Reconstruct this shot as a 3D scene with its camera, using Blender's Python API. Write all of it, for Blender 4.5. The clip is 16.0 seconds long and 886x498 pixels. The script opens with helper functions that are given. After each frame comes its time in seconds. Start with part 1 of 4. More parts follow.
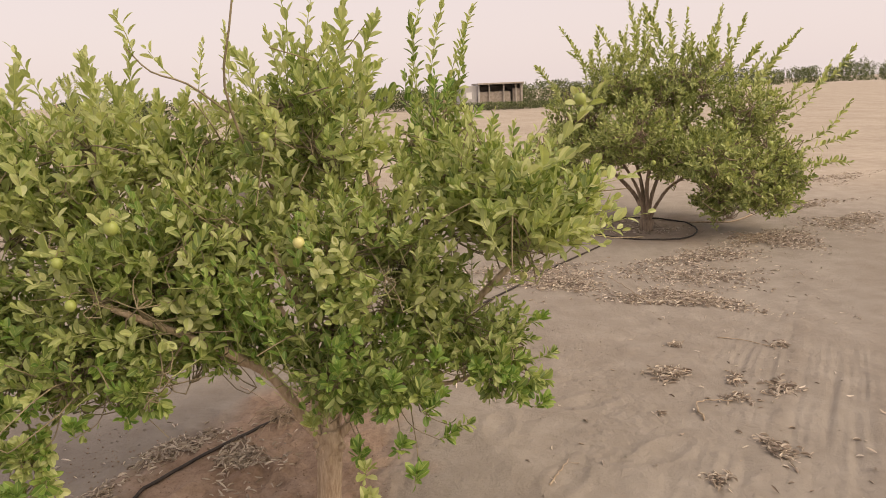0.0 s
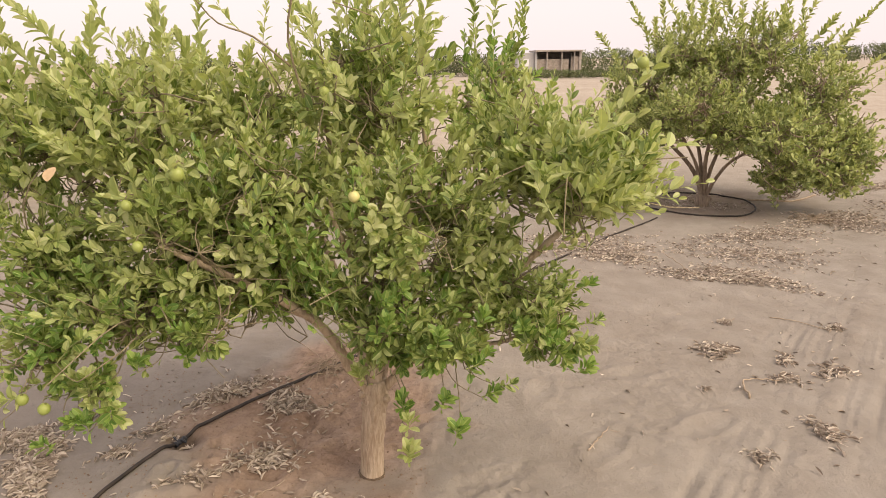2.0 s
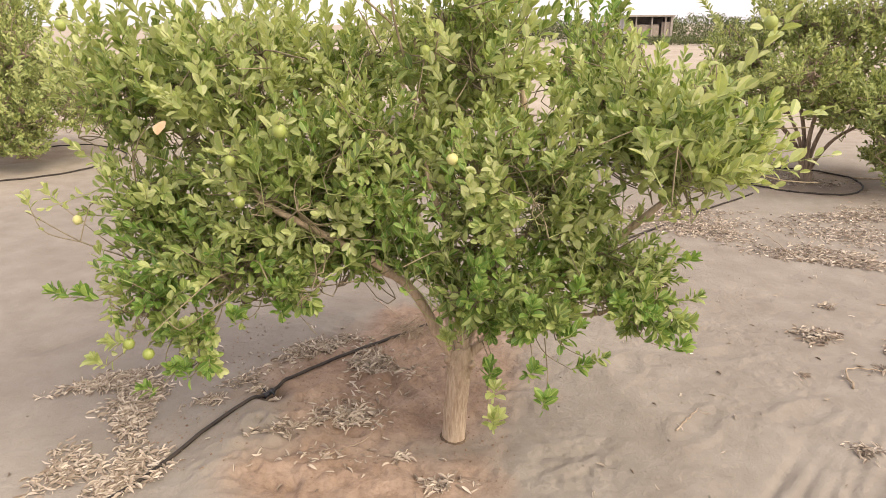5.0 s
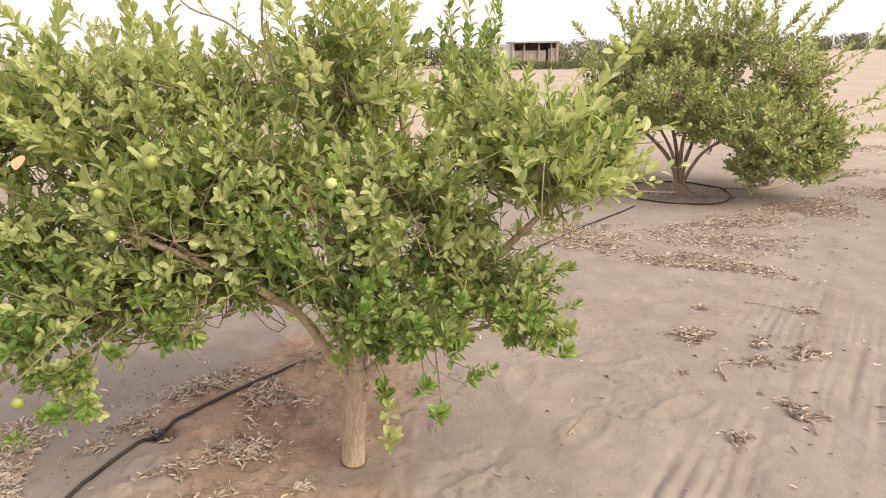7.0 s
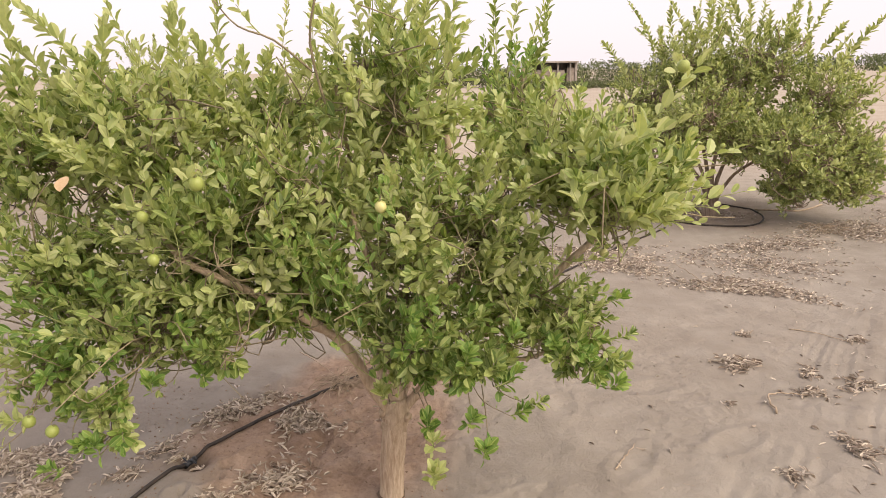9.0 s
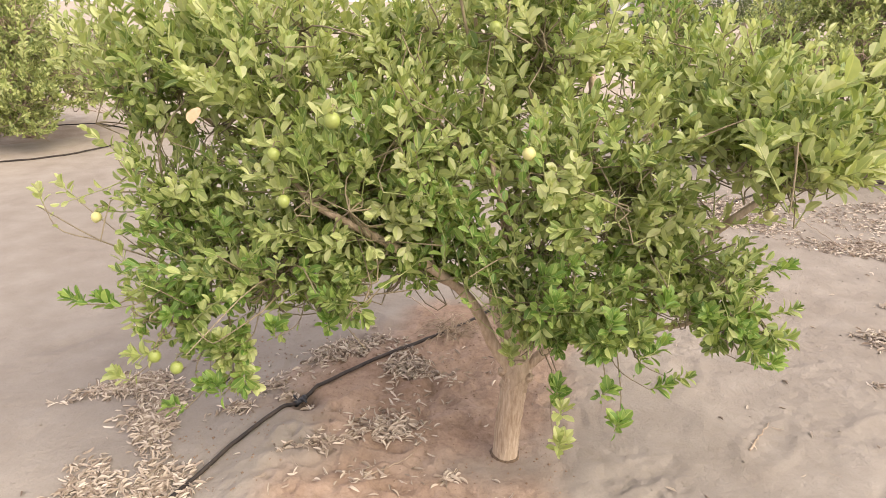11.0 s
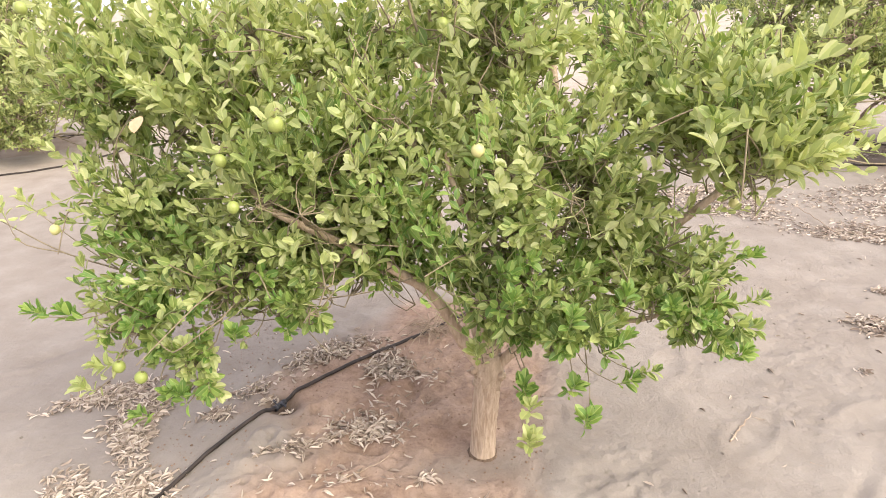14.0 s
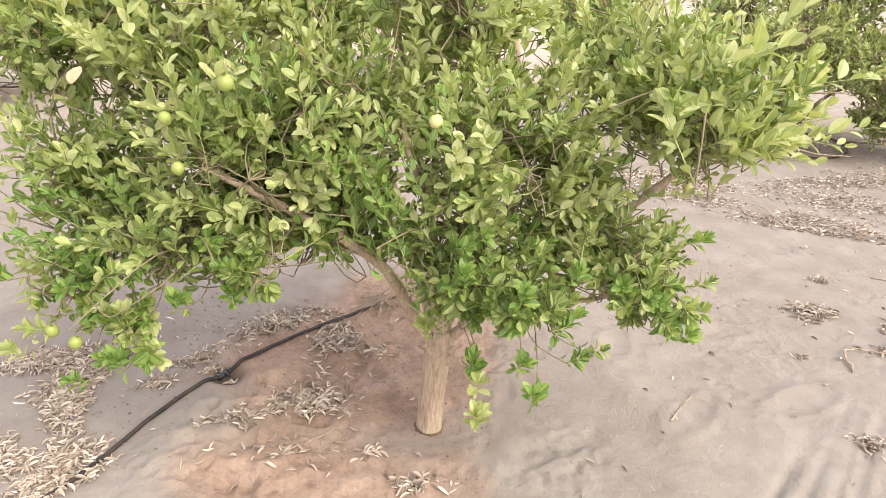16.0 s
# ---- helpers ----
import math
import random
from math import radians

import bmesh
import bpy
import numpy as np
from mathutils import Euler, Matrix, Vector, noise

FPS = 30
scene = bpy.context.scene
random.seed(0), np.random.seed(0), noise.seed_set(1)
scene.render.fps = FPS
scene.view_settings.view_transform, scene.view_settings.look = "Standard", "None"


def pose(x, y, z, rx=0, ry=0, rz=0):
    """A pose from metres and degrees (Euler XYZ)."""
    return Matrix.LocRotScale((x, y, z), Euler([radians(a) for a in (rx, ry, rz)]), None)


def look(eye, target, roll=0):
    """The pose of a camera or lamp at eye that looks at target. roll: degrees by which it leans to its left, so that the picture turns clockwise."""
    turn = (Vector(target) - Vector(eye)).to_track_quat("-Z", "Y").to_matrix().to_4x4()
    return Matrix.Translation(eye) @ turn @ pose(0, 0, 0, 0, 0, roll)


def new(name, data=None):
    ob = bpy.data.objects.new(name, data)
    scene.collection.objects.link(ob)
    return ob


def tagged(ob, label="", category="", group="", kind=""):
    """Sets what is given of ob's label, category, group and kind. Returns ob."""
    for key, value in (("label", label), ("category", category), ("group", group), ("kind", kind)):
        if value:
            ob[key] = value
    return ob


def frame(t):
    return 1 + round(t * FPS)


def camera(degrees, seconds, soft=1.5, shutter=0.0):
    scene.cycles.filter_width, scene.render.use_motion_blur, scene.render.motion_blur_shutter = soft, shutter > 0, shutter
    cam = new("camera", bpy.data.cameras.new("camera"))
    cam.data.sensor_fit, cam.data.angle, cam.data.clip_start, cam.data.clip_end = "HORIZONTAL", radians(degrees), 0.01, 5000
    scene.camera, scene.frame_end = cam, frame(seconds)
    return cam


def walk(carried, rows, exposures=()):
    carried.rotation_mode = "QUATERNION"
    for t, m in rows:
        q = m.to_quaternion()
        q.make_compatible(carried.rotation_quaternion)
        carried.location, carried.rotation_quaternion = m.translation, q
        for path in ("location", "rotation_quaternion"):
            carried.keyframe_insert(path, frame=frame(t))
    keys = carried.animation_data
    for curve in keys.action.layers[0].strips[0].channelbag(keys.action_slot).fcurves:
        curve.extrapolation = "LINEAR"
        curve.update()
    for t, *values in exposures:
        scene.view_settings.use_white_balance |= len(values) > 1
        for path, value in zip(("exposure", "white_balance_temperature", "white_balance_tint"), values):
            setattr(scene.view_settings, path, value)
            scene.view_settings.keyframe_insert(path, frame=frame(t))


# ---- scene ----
cam = camera(67.0, 16.0, 0.4)
PATH = [
    (0, (-0.209, -0.434, 1.635), (-0.003, 1.502, 1.179), -2.4),
    (0.5, (-0.201, -0.43, 1.621), (0.014, 1.494, 1.122), -1.7),
    (1, (-0.22, -0.444, 1.618), (-0.111, 1.479, 1.077), -1.0),
    (1.5, (-0.232, -0.443, 1.613), (-0.173, 1.468, 1.029), -0.5),
    (2, (-0.223, -0.46, 1.616), (-0.163, 1.463, 1.07), -0.7),
    (2.5, (-0.223, -0.455, 1.614), (-0.186, 1.465, 1.055), 0.0),
    (3, (-0.249, -0.45, 1.603), (-0.289, 1.459, 1.007), 0.2),
    (3.5, (-0.279, -0.433, 1.599), (-0.421, 1.466, 0.988), 0.5),
    (3.7, (-0.291, -0.42, 1.599), (-0.456, 1.471, 0.969), 0.5),
    (5.8, (-0.291, -0.43, 1.594), (-0.403, 1.463, 0.958), -1.7),
    (6, (-0.287, -0.434, 1.591), (-0.372, 1.463, 0.965), -2.3),
    (6.5, (-0.263, -0.437, 1.592), (-0.185, 1.467, 0.983), -1.6),
    (7, (-0.22, -0.464, 1.596), (-0.1, 1.45, 1.028), -0.9),
    (7.5, (-0.235, -0.462, 1.604), (-0.188, 1.457, 1.043), -0.7),
    (8, (-0.259, -0.44, 1.596), (-0.254, 1.47, 1.003), -1.0),
    (8.5, (-0.272, -0.419, 1.579), (-0.257, 1.496, 1.001), -1.4),
    (9, (-0.321, -0.365, 1.596), (-0.248, 1.566, 1.081), -0.8),
    (9.5, (-0.351, -0.323, 1.603), (-0.373, 1.625, 1.151), 1.2),
    (10, (-0.505, -0.211, 1.591), (-0.62, 1.693, 0.987), 2.0),
    (10.2, (-0.542, -0.183, 1.6), (-0.634, 1.716, 0.979), 1.2),
    (12.3, (-0.346, -0.17, 1.554), (-0.665, 1.635, 0.754), -2.0),
    (12.5, (-0.336, -0.167, 1.554), (-0.623, 1.652, 0.772), -2.3),
    (13, (-0.357, -0.144, 1.561), (-0.568, 1.687, 0.783), -1.4),
    (13.5, (-0.361, -0.146, 1.585), (-0.585, 1.697, 0.841), -1.3),
    (14, (-0.347, -0.14, 1.583), (-0.546, 1.723, 0.882), -2.2),
    (14.5, (-0.336, -0.132, 1.593), (-0.496, 1.73, 0.879), -2.2),
    (15, (-0.338, -0.138, 1.586), (-0.489, 1.724, 0.871), -2.0),
    (15.5, (-0.347, -0.135, 1.582), (-0.464, 1.724, 0.856), -1.5),
    (16, (-0.345, -0.112, 1.568), (-0.408, 1.732, 0.796), 1.6),
]
EXPOSURES = [(0, 0.26, 7900, 15), (0.5, 0.09, 7900, 15), (1, 0.30, 7750, 15), (2, 0.58, 7600, 14), (2.5, 0.48, 7550, 14), (3, 0.66, 7450, 13), (3.5, 0.78, 7350, 13), (6, 0.92, 7100, 12), (6.5, 1.0, 7100, 12), (7, 0.82, 7200, 13), (8, 0.58, 7250, 14), (8.5, 0.76, 7200, 14), (9, 0.64, 7200, 14), (9.5, 0.25, 7250, 13), (10, 0.5, 7200, 13), (12.5, 1.28, 6560, 13), (16, 1.28, 6560, 12)]
walk(cam, [(t, look(eye, target, roll)) for t, eye, target, roll in PATH], EXPOSURES)

# ---- world and light: soft hazy evening light ----
world = bpy.data.worlds.new("dusk_sky")
scene.world = world
world.use_nodes = True
wn, wl = world.node_tree.nodes, world.node_tree.links
wn.clear()
sky = wn.new("ShaderNodeTexSky")
sky.sky_type = "NISHITA"
sky.sun_disc = False
sky.sun_elevation, sky.sun_rotation = radians(41), radians(128)
sky.dust_density, sky.air_density, sky.ozone_density = 3.0, 1.0, 1.0
haze = wn.new("ShaderNodeMixRGB")
haze.inputs[0].default_value = 0.8
haze.inputs[2].default_value = (8.8, 8.4, 9.3, 1)
back = wn.new("ShaderNodeBackground")
back.inputs[1].default_value = 0.086
wout = wn.new("ShaderNodeOutputWorld")
wl.new(sky.outputs[0], haze.inputs[1])
wl.new(haze.outputs[0], back.inputs[0])
wl.new(back.outputs[0], wout.inputs[0])
sun = new("sun", bpy.data.lights.new("sun", "SUN"))
sun.data.energy, sun.data.angle, sun.data.color = 2.15, radians(50), (1.0, 0.90, 0.74)
sun.matrix_world = look((9, -7, 10), (0, 0, 0))


# ---- materials ----
def material(name, rough=0.8):
    m = bpy.data.materials.new(name)
    m.use_nodes = True
    n = m.node_tree.nodes
    b = n["Principled BSDF"]
    b.inputs["Roughness"].default_value = rough
    return m, n, m.node_tree.links, b


def noise_node(n, l, scale, detail=5.0, rough=0.6, vec=None):
    t = n.new("ShaderNodeTexNoise")
    t.inputs["Scale"].default_value = scale
    t.inputs["Detail"].default_value = detail
    t.inputs["Roughness"].default_value = rough
    if vec is not None:
        l.new(vec, t.inputs["Vector"])
    return t.outputs["Fac"]


def ramp(n, l, fac, *stops):
    r = n.new("ShaderNodeValToRGB")
    e = r.color_ramp.elements
    while len(e) < len(stops):
        e.new(0.5)
    for k, (p, c) in zip(e, stops):
        k.position, k.color = p, (*c, 1)
    l.new(fac, r.inputs[0])
    return r.outputs[0]


def mix(n, l, fac, a, b, kind="MIX"):
    m = n.new("ShaderNodeMixRGB")
    m.blend_type = kind
    for sock, v in zip(m.inputs, (fac, a, b)):
        if isinstance(v, (int, float)):
            sock.default_value = v
        elif isinstance(v, tuple):
            sock.default_value = (*v, 1)
        else:
            l.new(v, sock)
    return m.outputs[0]


def bump(n, l, b, height, strength, dist):
    k = n.new("ShaderNodeBump")
    k.inputs["Strength"].default_value, k.inputs["Distance"].default_value = strength, dist
    l.new(height, k.inputs["Height"])
    l.new(k.outputs[0], b.inputs["Normal"])


def coords(n, kind="Object"):
    return n.new("ShaderNodeTexCoord").outputs[kind]


def leaf_material(name, dark, mid, light, translucent, per_object=False):
    """Waxy citrus leaf: colour by leaf, faint veins, light shining through the blade."""
    m, n, l, b = material(name, 0.48)
    if per_object:
        fac = n.new("ShaderNodeObjectInfo").outputs["Random"]
    else:
        fac = n.new("ShaderNodeNewGeometry").outputs["Random Per Island"]
    col = ramp(n, l, fac, (0.0, dark), (0.45, mid), (1.0, light))
    blot = noise_node(n, l, 60, 3, 0.5, coords(n))
    col = mix(n, l, 0.35, col, ramp(n, l, blot, (0.3, (0.75, 0.78, 0.72)), (0.7, (1.2, 1.18, 1.12))), "MULTIPLY")
    # pale midrib and a thin lighter rim
    across = n.new("ShaderNodeAttribute")
    across.attribute_name = "across"
    side = n.new("ShaderNodeMath")
    side.operation = "ABSOLUTE"
    l.new(across.outputs["Fac"], side.inputs[0])
    rib = ramp(n, l, side.outputs[0], (0.0, (1, 1, 1)), (0.07, (0.8, 0.8, 0.8)), (0.13, (0, 0, 0)), (0.86, (0, 0, 0)), (1.0, (0.5, 0.5, 0.5)))
    col = mix(n, l, rib, col, mix(n, l, 0.45, col, (0.62, 0.66, 0.28)))
    l.new(col, b.inputs["Base Color"])
    b.inputs["Specular IOR Level"].default_value = 0.55
    bump(n, l, b, blot, 0.25, 0.004)
    t = n.new("ShaderNodeBsdfTranslucent")
    l.new(mix(n, l, 0.7, col, (1.35, 1.3, 0.7), "MULTIPLY"), t.inputs[0])
    s = n.new("ShaderNodeMixShader")
    s.inputs[0].default_value = translucent
    l.new(b.outputs[0], s.inputs[1])
    l.new(t.outputs[0], s.inputs[2])
    l.new(s.outputs[0], n["Material Output"].inputs[0])
    return m


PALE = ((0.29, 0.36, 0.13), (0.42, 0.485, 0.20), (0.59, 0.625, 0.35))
# deep green leaves; also stand in for shade inside and low in the crown
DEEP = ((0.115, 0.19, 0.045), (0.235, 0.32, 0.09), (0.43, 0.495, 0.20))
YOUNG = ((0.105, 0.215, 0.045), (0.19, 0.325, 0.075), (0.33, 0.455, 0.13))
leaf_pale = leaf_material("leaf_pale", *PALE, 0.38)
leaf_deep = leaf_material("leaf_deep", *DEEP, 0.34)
leaf_young = leaf_material("leaf_young", *YOUNG, 0.38)
leaf_pale_one = leaf_material("leaf_pale_single", *PALE, 0.38, True)
leaf_deep_one = leaf_material("leaf_deep_single", *DEEP, 0.34, True)
leaf_young_one = leaf_material("leaf_young_single", *YOUNG, 0.38, True)
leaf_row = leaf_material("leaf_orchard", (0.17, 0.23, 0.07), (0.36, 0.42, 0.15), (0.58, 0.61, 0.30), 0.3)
# darker orchard leaf: puts the crown's inner shade into colour, some outside too
leaf_row_dark = leaf_material("leaf_orchard_dark", (0.13, 0.185, 0.055), (0.25, 0.315, 0.11), (0.42, 0.465, 0.20), 0.3)
leaf_far = leaf_material("leaf_far", (0.035, 0.06, 0.02), (0.07, 0.105, 0.032), (0.13, 0.15, 0.055), 0.15)


def bark_material(name, a, b_, scale):
    m, n, l, b = material(name, 0.85)
    mp = n.new("ShaderNodeMapping")
    mp.inputs["Scale"].default_value = (1, 1, 0.12)
    l.new(coords(n), mp.inputs[0])
    f = noise_node(n, l, scale, 8, 0.65, mp.outputs[0])
    g = noise_node(n, l, 7, 4, 0.6, coords(n))
    c = mix(n, l, 0.3, ramp(n, l, f, (0.36, a), (0.62, b_)), ramp(n, l, g, (0.35, a), (0.6, b_)))
    l.new(c, b.inputs["Base Color"])
    bump(n, l, b, f, 0.9, 0.012)
    return m


bark_trunk = bark_material("bark_trunk", (0.33, 0.23, 0.15), (0.62, 0.50, 0.37), 110)
bark_limb = bark_material("bark_limb", (0.36, 0.265, 0.18), (0.62, 0.495, 0.36), 70)
bark_dark = bark_material("bark_dark", (0.07, 0.045, 0.03), (0.2, 0.14, 0.09), 60)
bark_twig = bark_material("bark_twig", (0.17, 0.14, 0.09), (0.36, 0.30, 0.19), 60)
bark_green = bark_material("bark_green", (0.25, 0.30, 0.10), (0.42, 0.45, 0.19), 60)
bark_row = bark_material("bark_orchard", (0.16, 0.115, 0.08), (0.40, 0.31, 0.23), 60)


def sand_material():
    m, n, l, b = material("sand", 0.95)
    c = coords(n)
    big = noise_node(n, l, 0.55, 4, 0.55, c)
    mid = noise_node(n, l, 4.0, 6, 0.6, c)
    fine = noise_node(n, l, 160, 4, 0.7, c)
    col = mix(n, l, 0.5, ramp(n, l, big, (0.35, (0.252, 0.220, 0.187)), (0.65, (0.342, 0.312, 0.274))),
              ramp(n, l, mid, (0.3, (0.24, 0.208, 0.175)), (0.7, (0.36, 0.328, 0.288))))
    col = mix(n, l, 0.14, col, ramp(n, l, fine, (0.35, (0.6, 0.58, 0.56)), (0.65, (1.15, 1.15, 1.15))), "MULTIPLY")
    worn = n.new("ShaderNodeAttribute")
    worn.attribute_name = "worn"
    col = mix(n, l, worn.outputs["Fac"], col, ramp(n, l, mid, (0.3, (0.262, 0.236, 0.206)), (0.7, (0.345, 0.315, 0.277))))
    # clean pale dune sand beyond the orchard
    dune = n.new("ShaderNodeAttribute")
    dune.attribute_name = "dune"
    col = mix(n, l, dune.outputs["Fac"], col, mix(n, l, 1.0, col, (1.42, 1.38, 1.32), "MULTIPLY"))
    patch = noise_node(n, l, 5, 6, 0.6, c)
    col = mix(n, l, 0.25, col, ramp(n, l, patch, (0.36, (0.80, 0.78, 0.76)), (0.64, (1.1, 1.1, 1.1))), "MULTIPLY")
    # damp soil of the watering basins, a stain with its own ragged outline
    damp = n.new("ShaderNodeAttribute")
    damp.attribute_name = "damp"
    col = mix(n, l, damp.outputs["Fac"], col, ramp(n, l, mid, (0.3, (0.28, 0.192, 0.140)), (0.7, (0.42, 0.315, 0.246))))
    # broken crust with ragged flakes where water has dried, hollows painted as shaded
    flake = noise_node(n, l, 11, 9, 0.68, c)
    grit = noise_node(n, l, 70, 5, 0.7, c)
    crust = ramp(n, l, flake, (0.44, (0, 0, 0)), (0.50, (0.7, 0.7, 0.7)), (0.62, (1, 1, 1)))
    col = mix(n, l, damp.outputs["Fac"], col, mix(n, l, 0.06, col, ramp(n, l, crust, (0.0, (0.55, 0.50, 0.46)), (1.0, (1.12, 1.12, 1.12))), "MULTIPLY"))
    # shade of the small hollows between soil clumps, painted into the colour
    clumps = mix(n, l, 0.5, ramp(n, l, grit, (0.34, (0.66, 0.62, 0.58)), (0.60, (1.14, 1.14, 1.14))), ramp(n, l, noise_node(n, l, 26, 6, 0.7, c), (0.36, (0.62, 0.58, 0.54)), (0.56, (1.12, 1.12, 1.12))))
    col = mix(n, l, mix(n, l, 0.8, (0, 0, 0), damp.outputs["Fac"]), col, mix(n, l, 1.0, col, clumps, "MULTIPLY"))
    wet = n.new("ShaderNodeAttribute")
    wet.attribute_name = "wet"
    col = mix(n, l, wet.outputs["Fac"], col, (0.085, 0.062, 0.048))
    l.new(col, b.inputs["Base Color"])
    b.inputs["Specular IOR Level"].default_value = 0.15
    lumps = noise_node(n, l, 24, 7, 0.72, c)
    h = mix(n, l, 0.035, mix(n, l, 0.6, mid, lumps), fine)
    h = mix(n, l, mix(n, l, 0.8, (0, 0, 0), damp.outputs["Fac"]), h, mix(n, l, 0.5, mix(n, l, 0.35, h, crust), grit))
    bump(n, l, b, h, 0.65, 0.04)
    return m


sand = sand_material()


def simple_material(name, a, b_, scale, rough=0.8, strength=0.3, dist=0.004, metal=0.0):
    m, n, l, b = material(name, rough)
    f = noise_node(n, l, scale, 6, 0.6, coords(n))
    l.new(ramp(n, l, f, (0.3, a), (0.7, b_)), b.inputs["Base Color"])
    b.inputs["Metallic"].default_value = metal
    bump(n, l, b, f, strength, dist)
    return m


pipe_plastic = simple_material("pipe_plastic", (0.012, 0.010, 0.009), (0.055, 0.042, 0.034), 14, 0.75)
fitting_plastic = simple_material("fitting_plastic", (0.01, 0.01, 0.012), (0.03, 0.035, 0.045), 20, 0.45)
lime_skin = simple_material("lime_skin", (0.24, 0.31, 0.07), (0.37, 0.42, 0.125), 16, 0.38, 0.25, 0.0015)
lime_ripe = simple_material("lime_ripe", (0.56, 0.55, 0.20), (0.64, 0.61, 0.30), 18, 0.4, 0.25, 0.0015)
calyx_green = simple_material("calyx_green", (0.12, 0.14, 0.04), (0.2, 0.2, 0.07), 30)
leaf_withered = simple_material("leaf_withered", (0.44, 0.29, 0.15), (0.60, 0.45, 0.28), 40, 0.6)
straw = simple_material("straw", (0.24, 0.18, 0.12), (0.50, 0.40, 0.30), 30)
soil_dark = simple_material("soil_dark", (0.16, 0.10, 0.065), (0.36, 0.26, 0.18), 40, 0.95)
wood_grey = simple_material("weathered_wood", (0.26, 0.23, 0.2), (0.42, 0.38, 0.34), 3)
block_grey = simple_material("cement_block", (0.36, 0.35, 0.34), (0.5, 0.49, 0.48), 2)
board_tan = simple_material("weathered_board", (0.24, 0.20, 0.165), (0.40, 0.35, 0.30), 4)
white_paint = simple_material("white_paint", (0.7, 0.7, 0.7), (0.82, 0.82, 0.8), 3, 0.6)
brush_dry = simple_material("dry_brush", (0.16, 0.14, 0.11), (0.30, 0.27, 0.22), 5)


def litter_material(name, single=False):
    m, n, l, b = material(name, 0.85)
    f = n.new("ShaderNodeObjectInfo").outputs["Random"] if single else n.new("ShaderNodeNewGeometry").outputs["Random Per Island"]
    col = ramp(n, l, f, (0.0, (0.22, 0.17, 0.132)), (0.3, (0.40, 0.335, 0.272)), (0.7, (0.56, 0.49, 0.41)), (1.0, (0.74, 0.67, 0.58)))
    l.new(col, b.inputs["Base Color"])
    return m


litter_mat = litter_material("dead_leaves")
litter_single = litter_material("dead_leaf_single", True)


# ---- mesh helpers ----
class Soup:
    """Gathers triangles."""

    def __init__(self):
        self.v, self.f, self.n = [], [], 0

    def add(self, v, f):
        self.v.append(np.asarray(v, float))
        self.f.append(np.asarray(f, int) + self.n)
        self.n += len(v)

    def mesh(self, name, mat, smooth=True):
        return tri_mesh(name, np.concatenate(self.v), np.concatenate(self.f), mat, smooth)


def tri_mesh(name, v, f, mat, smooth=True):
    me = bpy.data.meshes.new(name)
    me.vertices.add(len(v))
    me.vertices.foreach_set("co", np.asarray(v, np.float32).ravel())
    me.loops.add(f.size)
    me.loops.foreach_set("vertex_index", f.astype(np.int32).ravel())
    me.polygons.add(len(f))
    me.polygons.foreach_set("loop_start", np.arange(0, f.size, f.shape[1], dtype=np.int32))
    me.polygons.foreach_set("use_smooth", np.full(len(f), smooth))
    me.update(calc_edges=True)
    me.materials.append(mat)
    return me


def child(name, me, parent, label="", kind=""):
    ob = new(name, me)
    ob.parent = parent
    return tagged(ob, label, kind=kind)


def unit(a):
    a = np.asarray(a, float)
    return a / max(np.linalg.norm(a), 1e-9)


def curve_points(pts, n):
    """A smooth line through a few points."""
    p = np.asarray(pts, float)
    p = np.vstack([2 * p[0] - p[1], p, 2 * p[-1] - p[-2]])
    out = []
    for u in np.linspace(0, len(p) - 3 - 1e-6, n):
        i = int(u)
        t = u - i
        a, b, c, d = p[i:i + 4]
        out.append(0.5 * (2 * b + (c - a) * t + (2 * a - 5 * b + 4 * c - d) * t * t + (3 * b - a - 3 * c + d) * t ** 3))
    return np.array(out)


def tube(soup, pts, r0, r1, sides=8, rough=0.0, rng=None, cap=True, flare=0.0):
    """A tapered tube along points."""
    p = np.asarray(pts, float)
    k = len(p)
    tan = np.gradient(p, axis=0)
    tan /= np.maximum(np.linalg.norm(tan, axis=1, keepdims=True), 1e-9)
    ref = np.array([0.3, 1.0, 0.1]) if abs(tan[0][1]) < 0.8 else np.array([1.0, 0.2, 0.1])
    a = np.arange(sides) * 2 * np.pi / sides
    v = []
    for i in range(k):
        s = i / (k - 1)
        u = unit(np.cross(tan[i], ref))
        w = np.cross(tan[i], u)
        r = (r0 + (r1 - r0) * s) + flare * max(0.0, 1 - s * 5) ** 2
        rr = np.full(sides, r)
        if rough and rng is not None:
            rr = rr * (1 + rng.normal(0, rough, sides))
        v.append(p[i] + np.outer(np.cos(a) * rr, u) + np.outer(np.sin(a) * rr, w))
    v = np.concatenate(v)
    f = []
    for i in range(k - 1):
        for j in range(sides):
            a0, b0 = i * sides + j, i * sides + (j + 1) % sides
            f += [(a0, b0, b0 + sides), (a0, b0 + sides, a0 + sides)]
    if cap:
        v = np.vstack([v, p[0], p[-1]])
        n0 = k * sides
        for j in range(sides):
            f.append((n0, (j + 1) % sides, j))
            f.append((n0 + 1, (k - 1) * sides + j, (k - 1) * sides + (j + 1) % sides))
    soup.add(v, f)


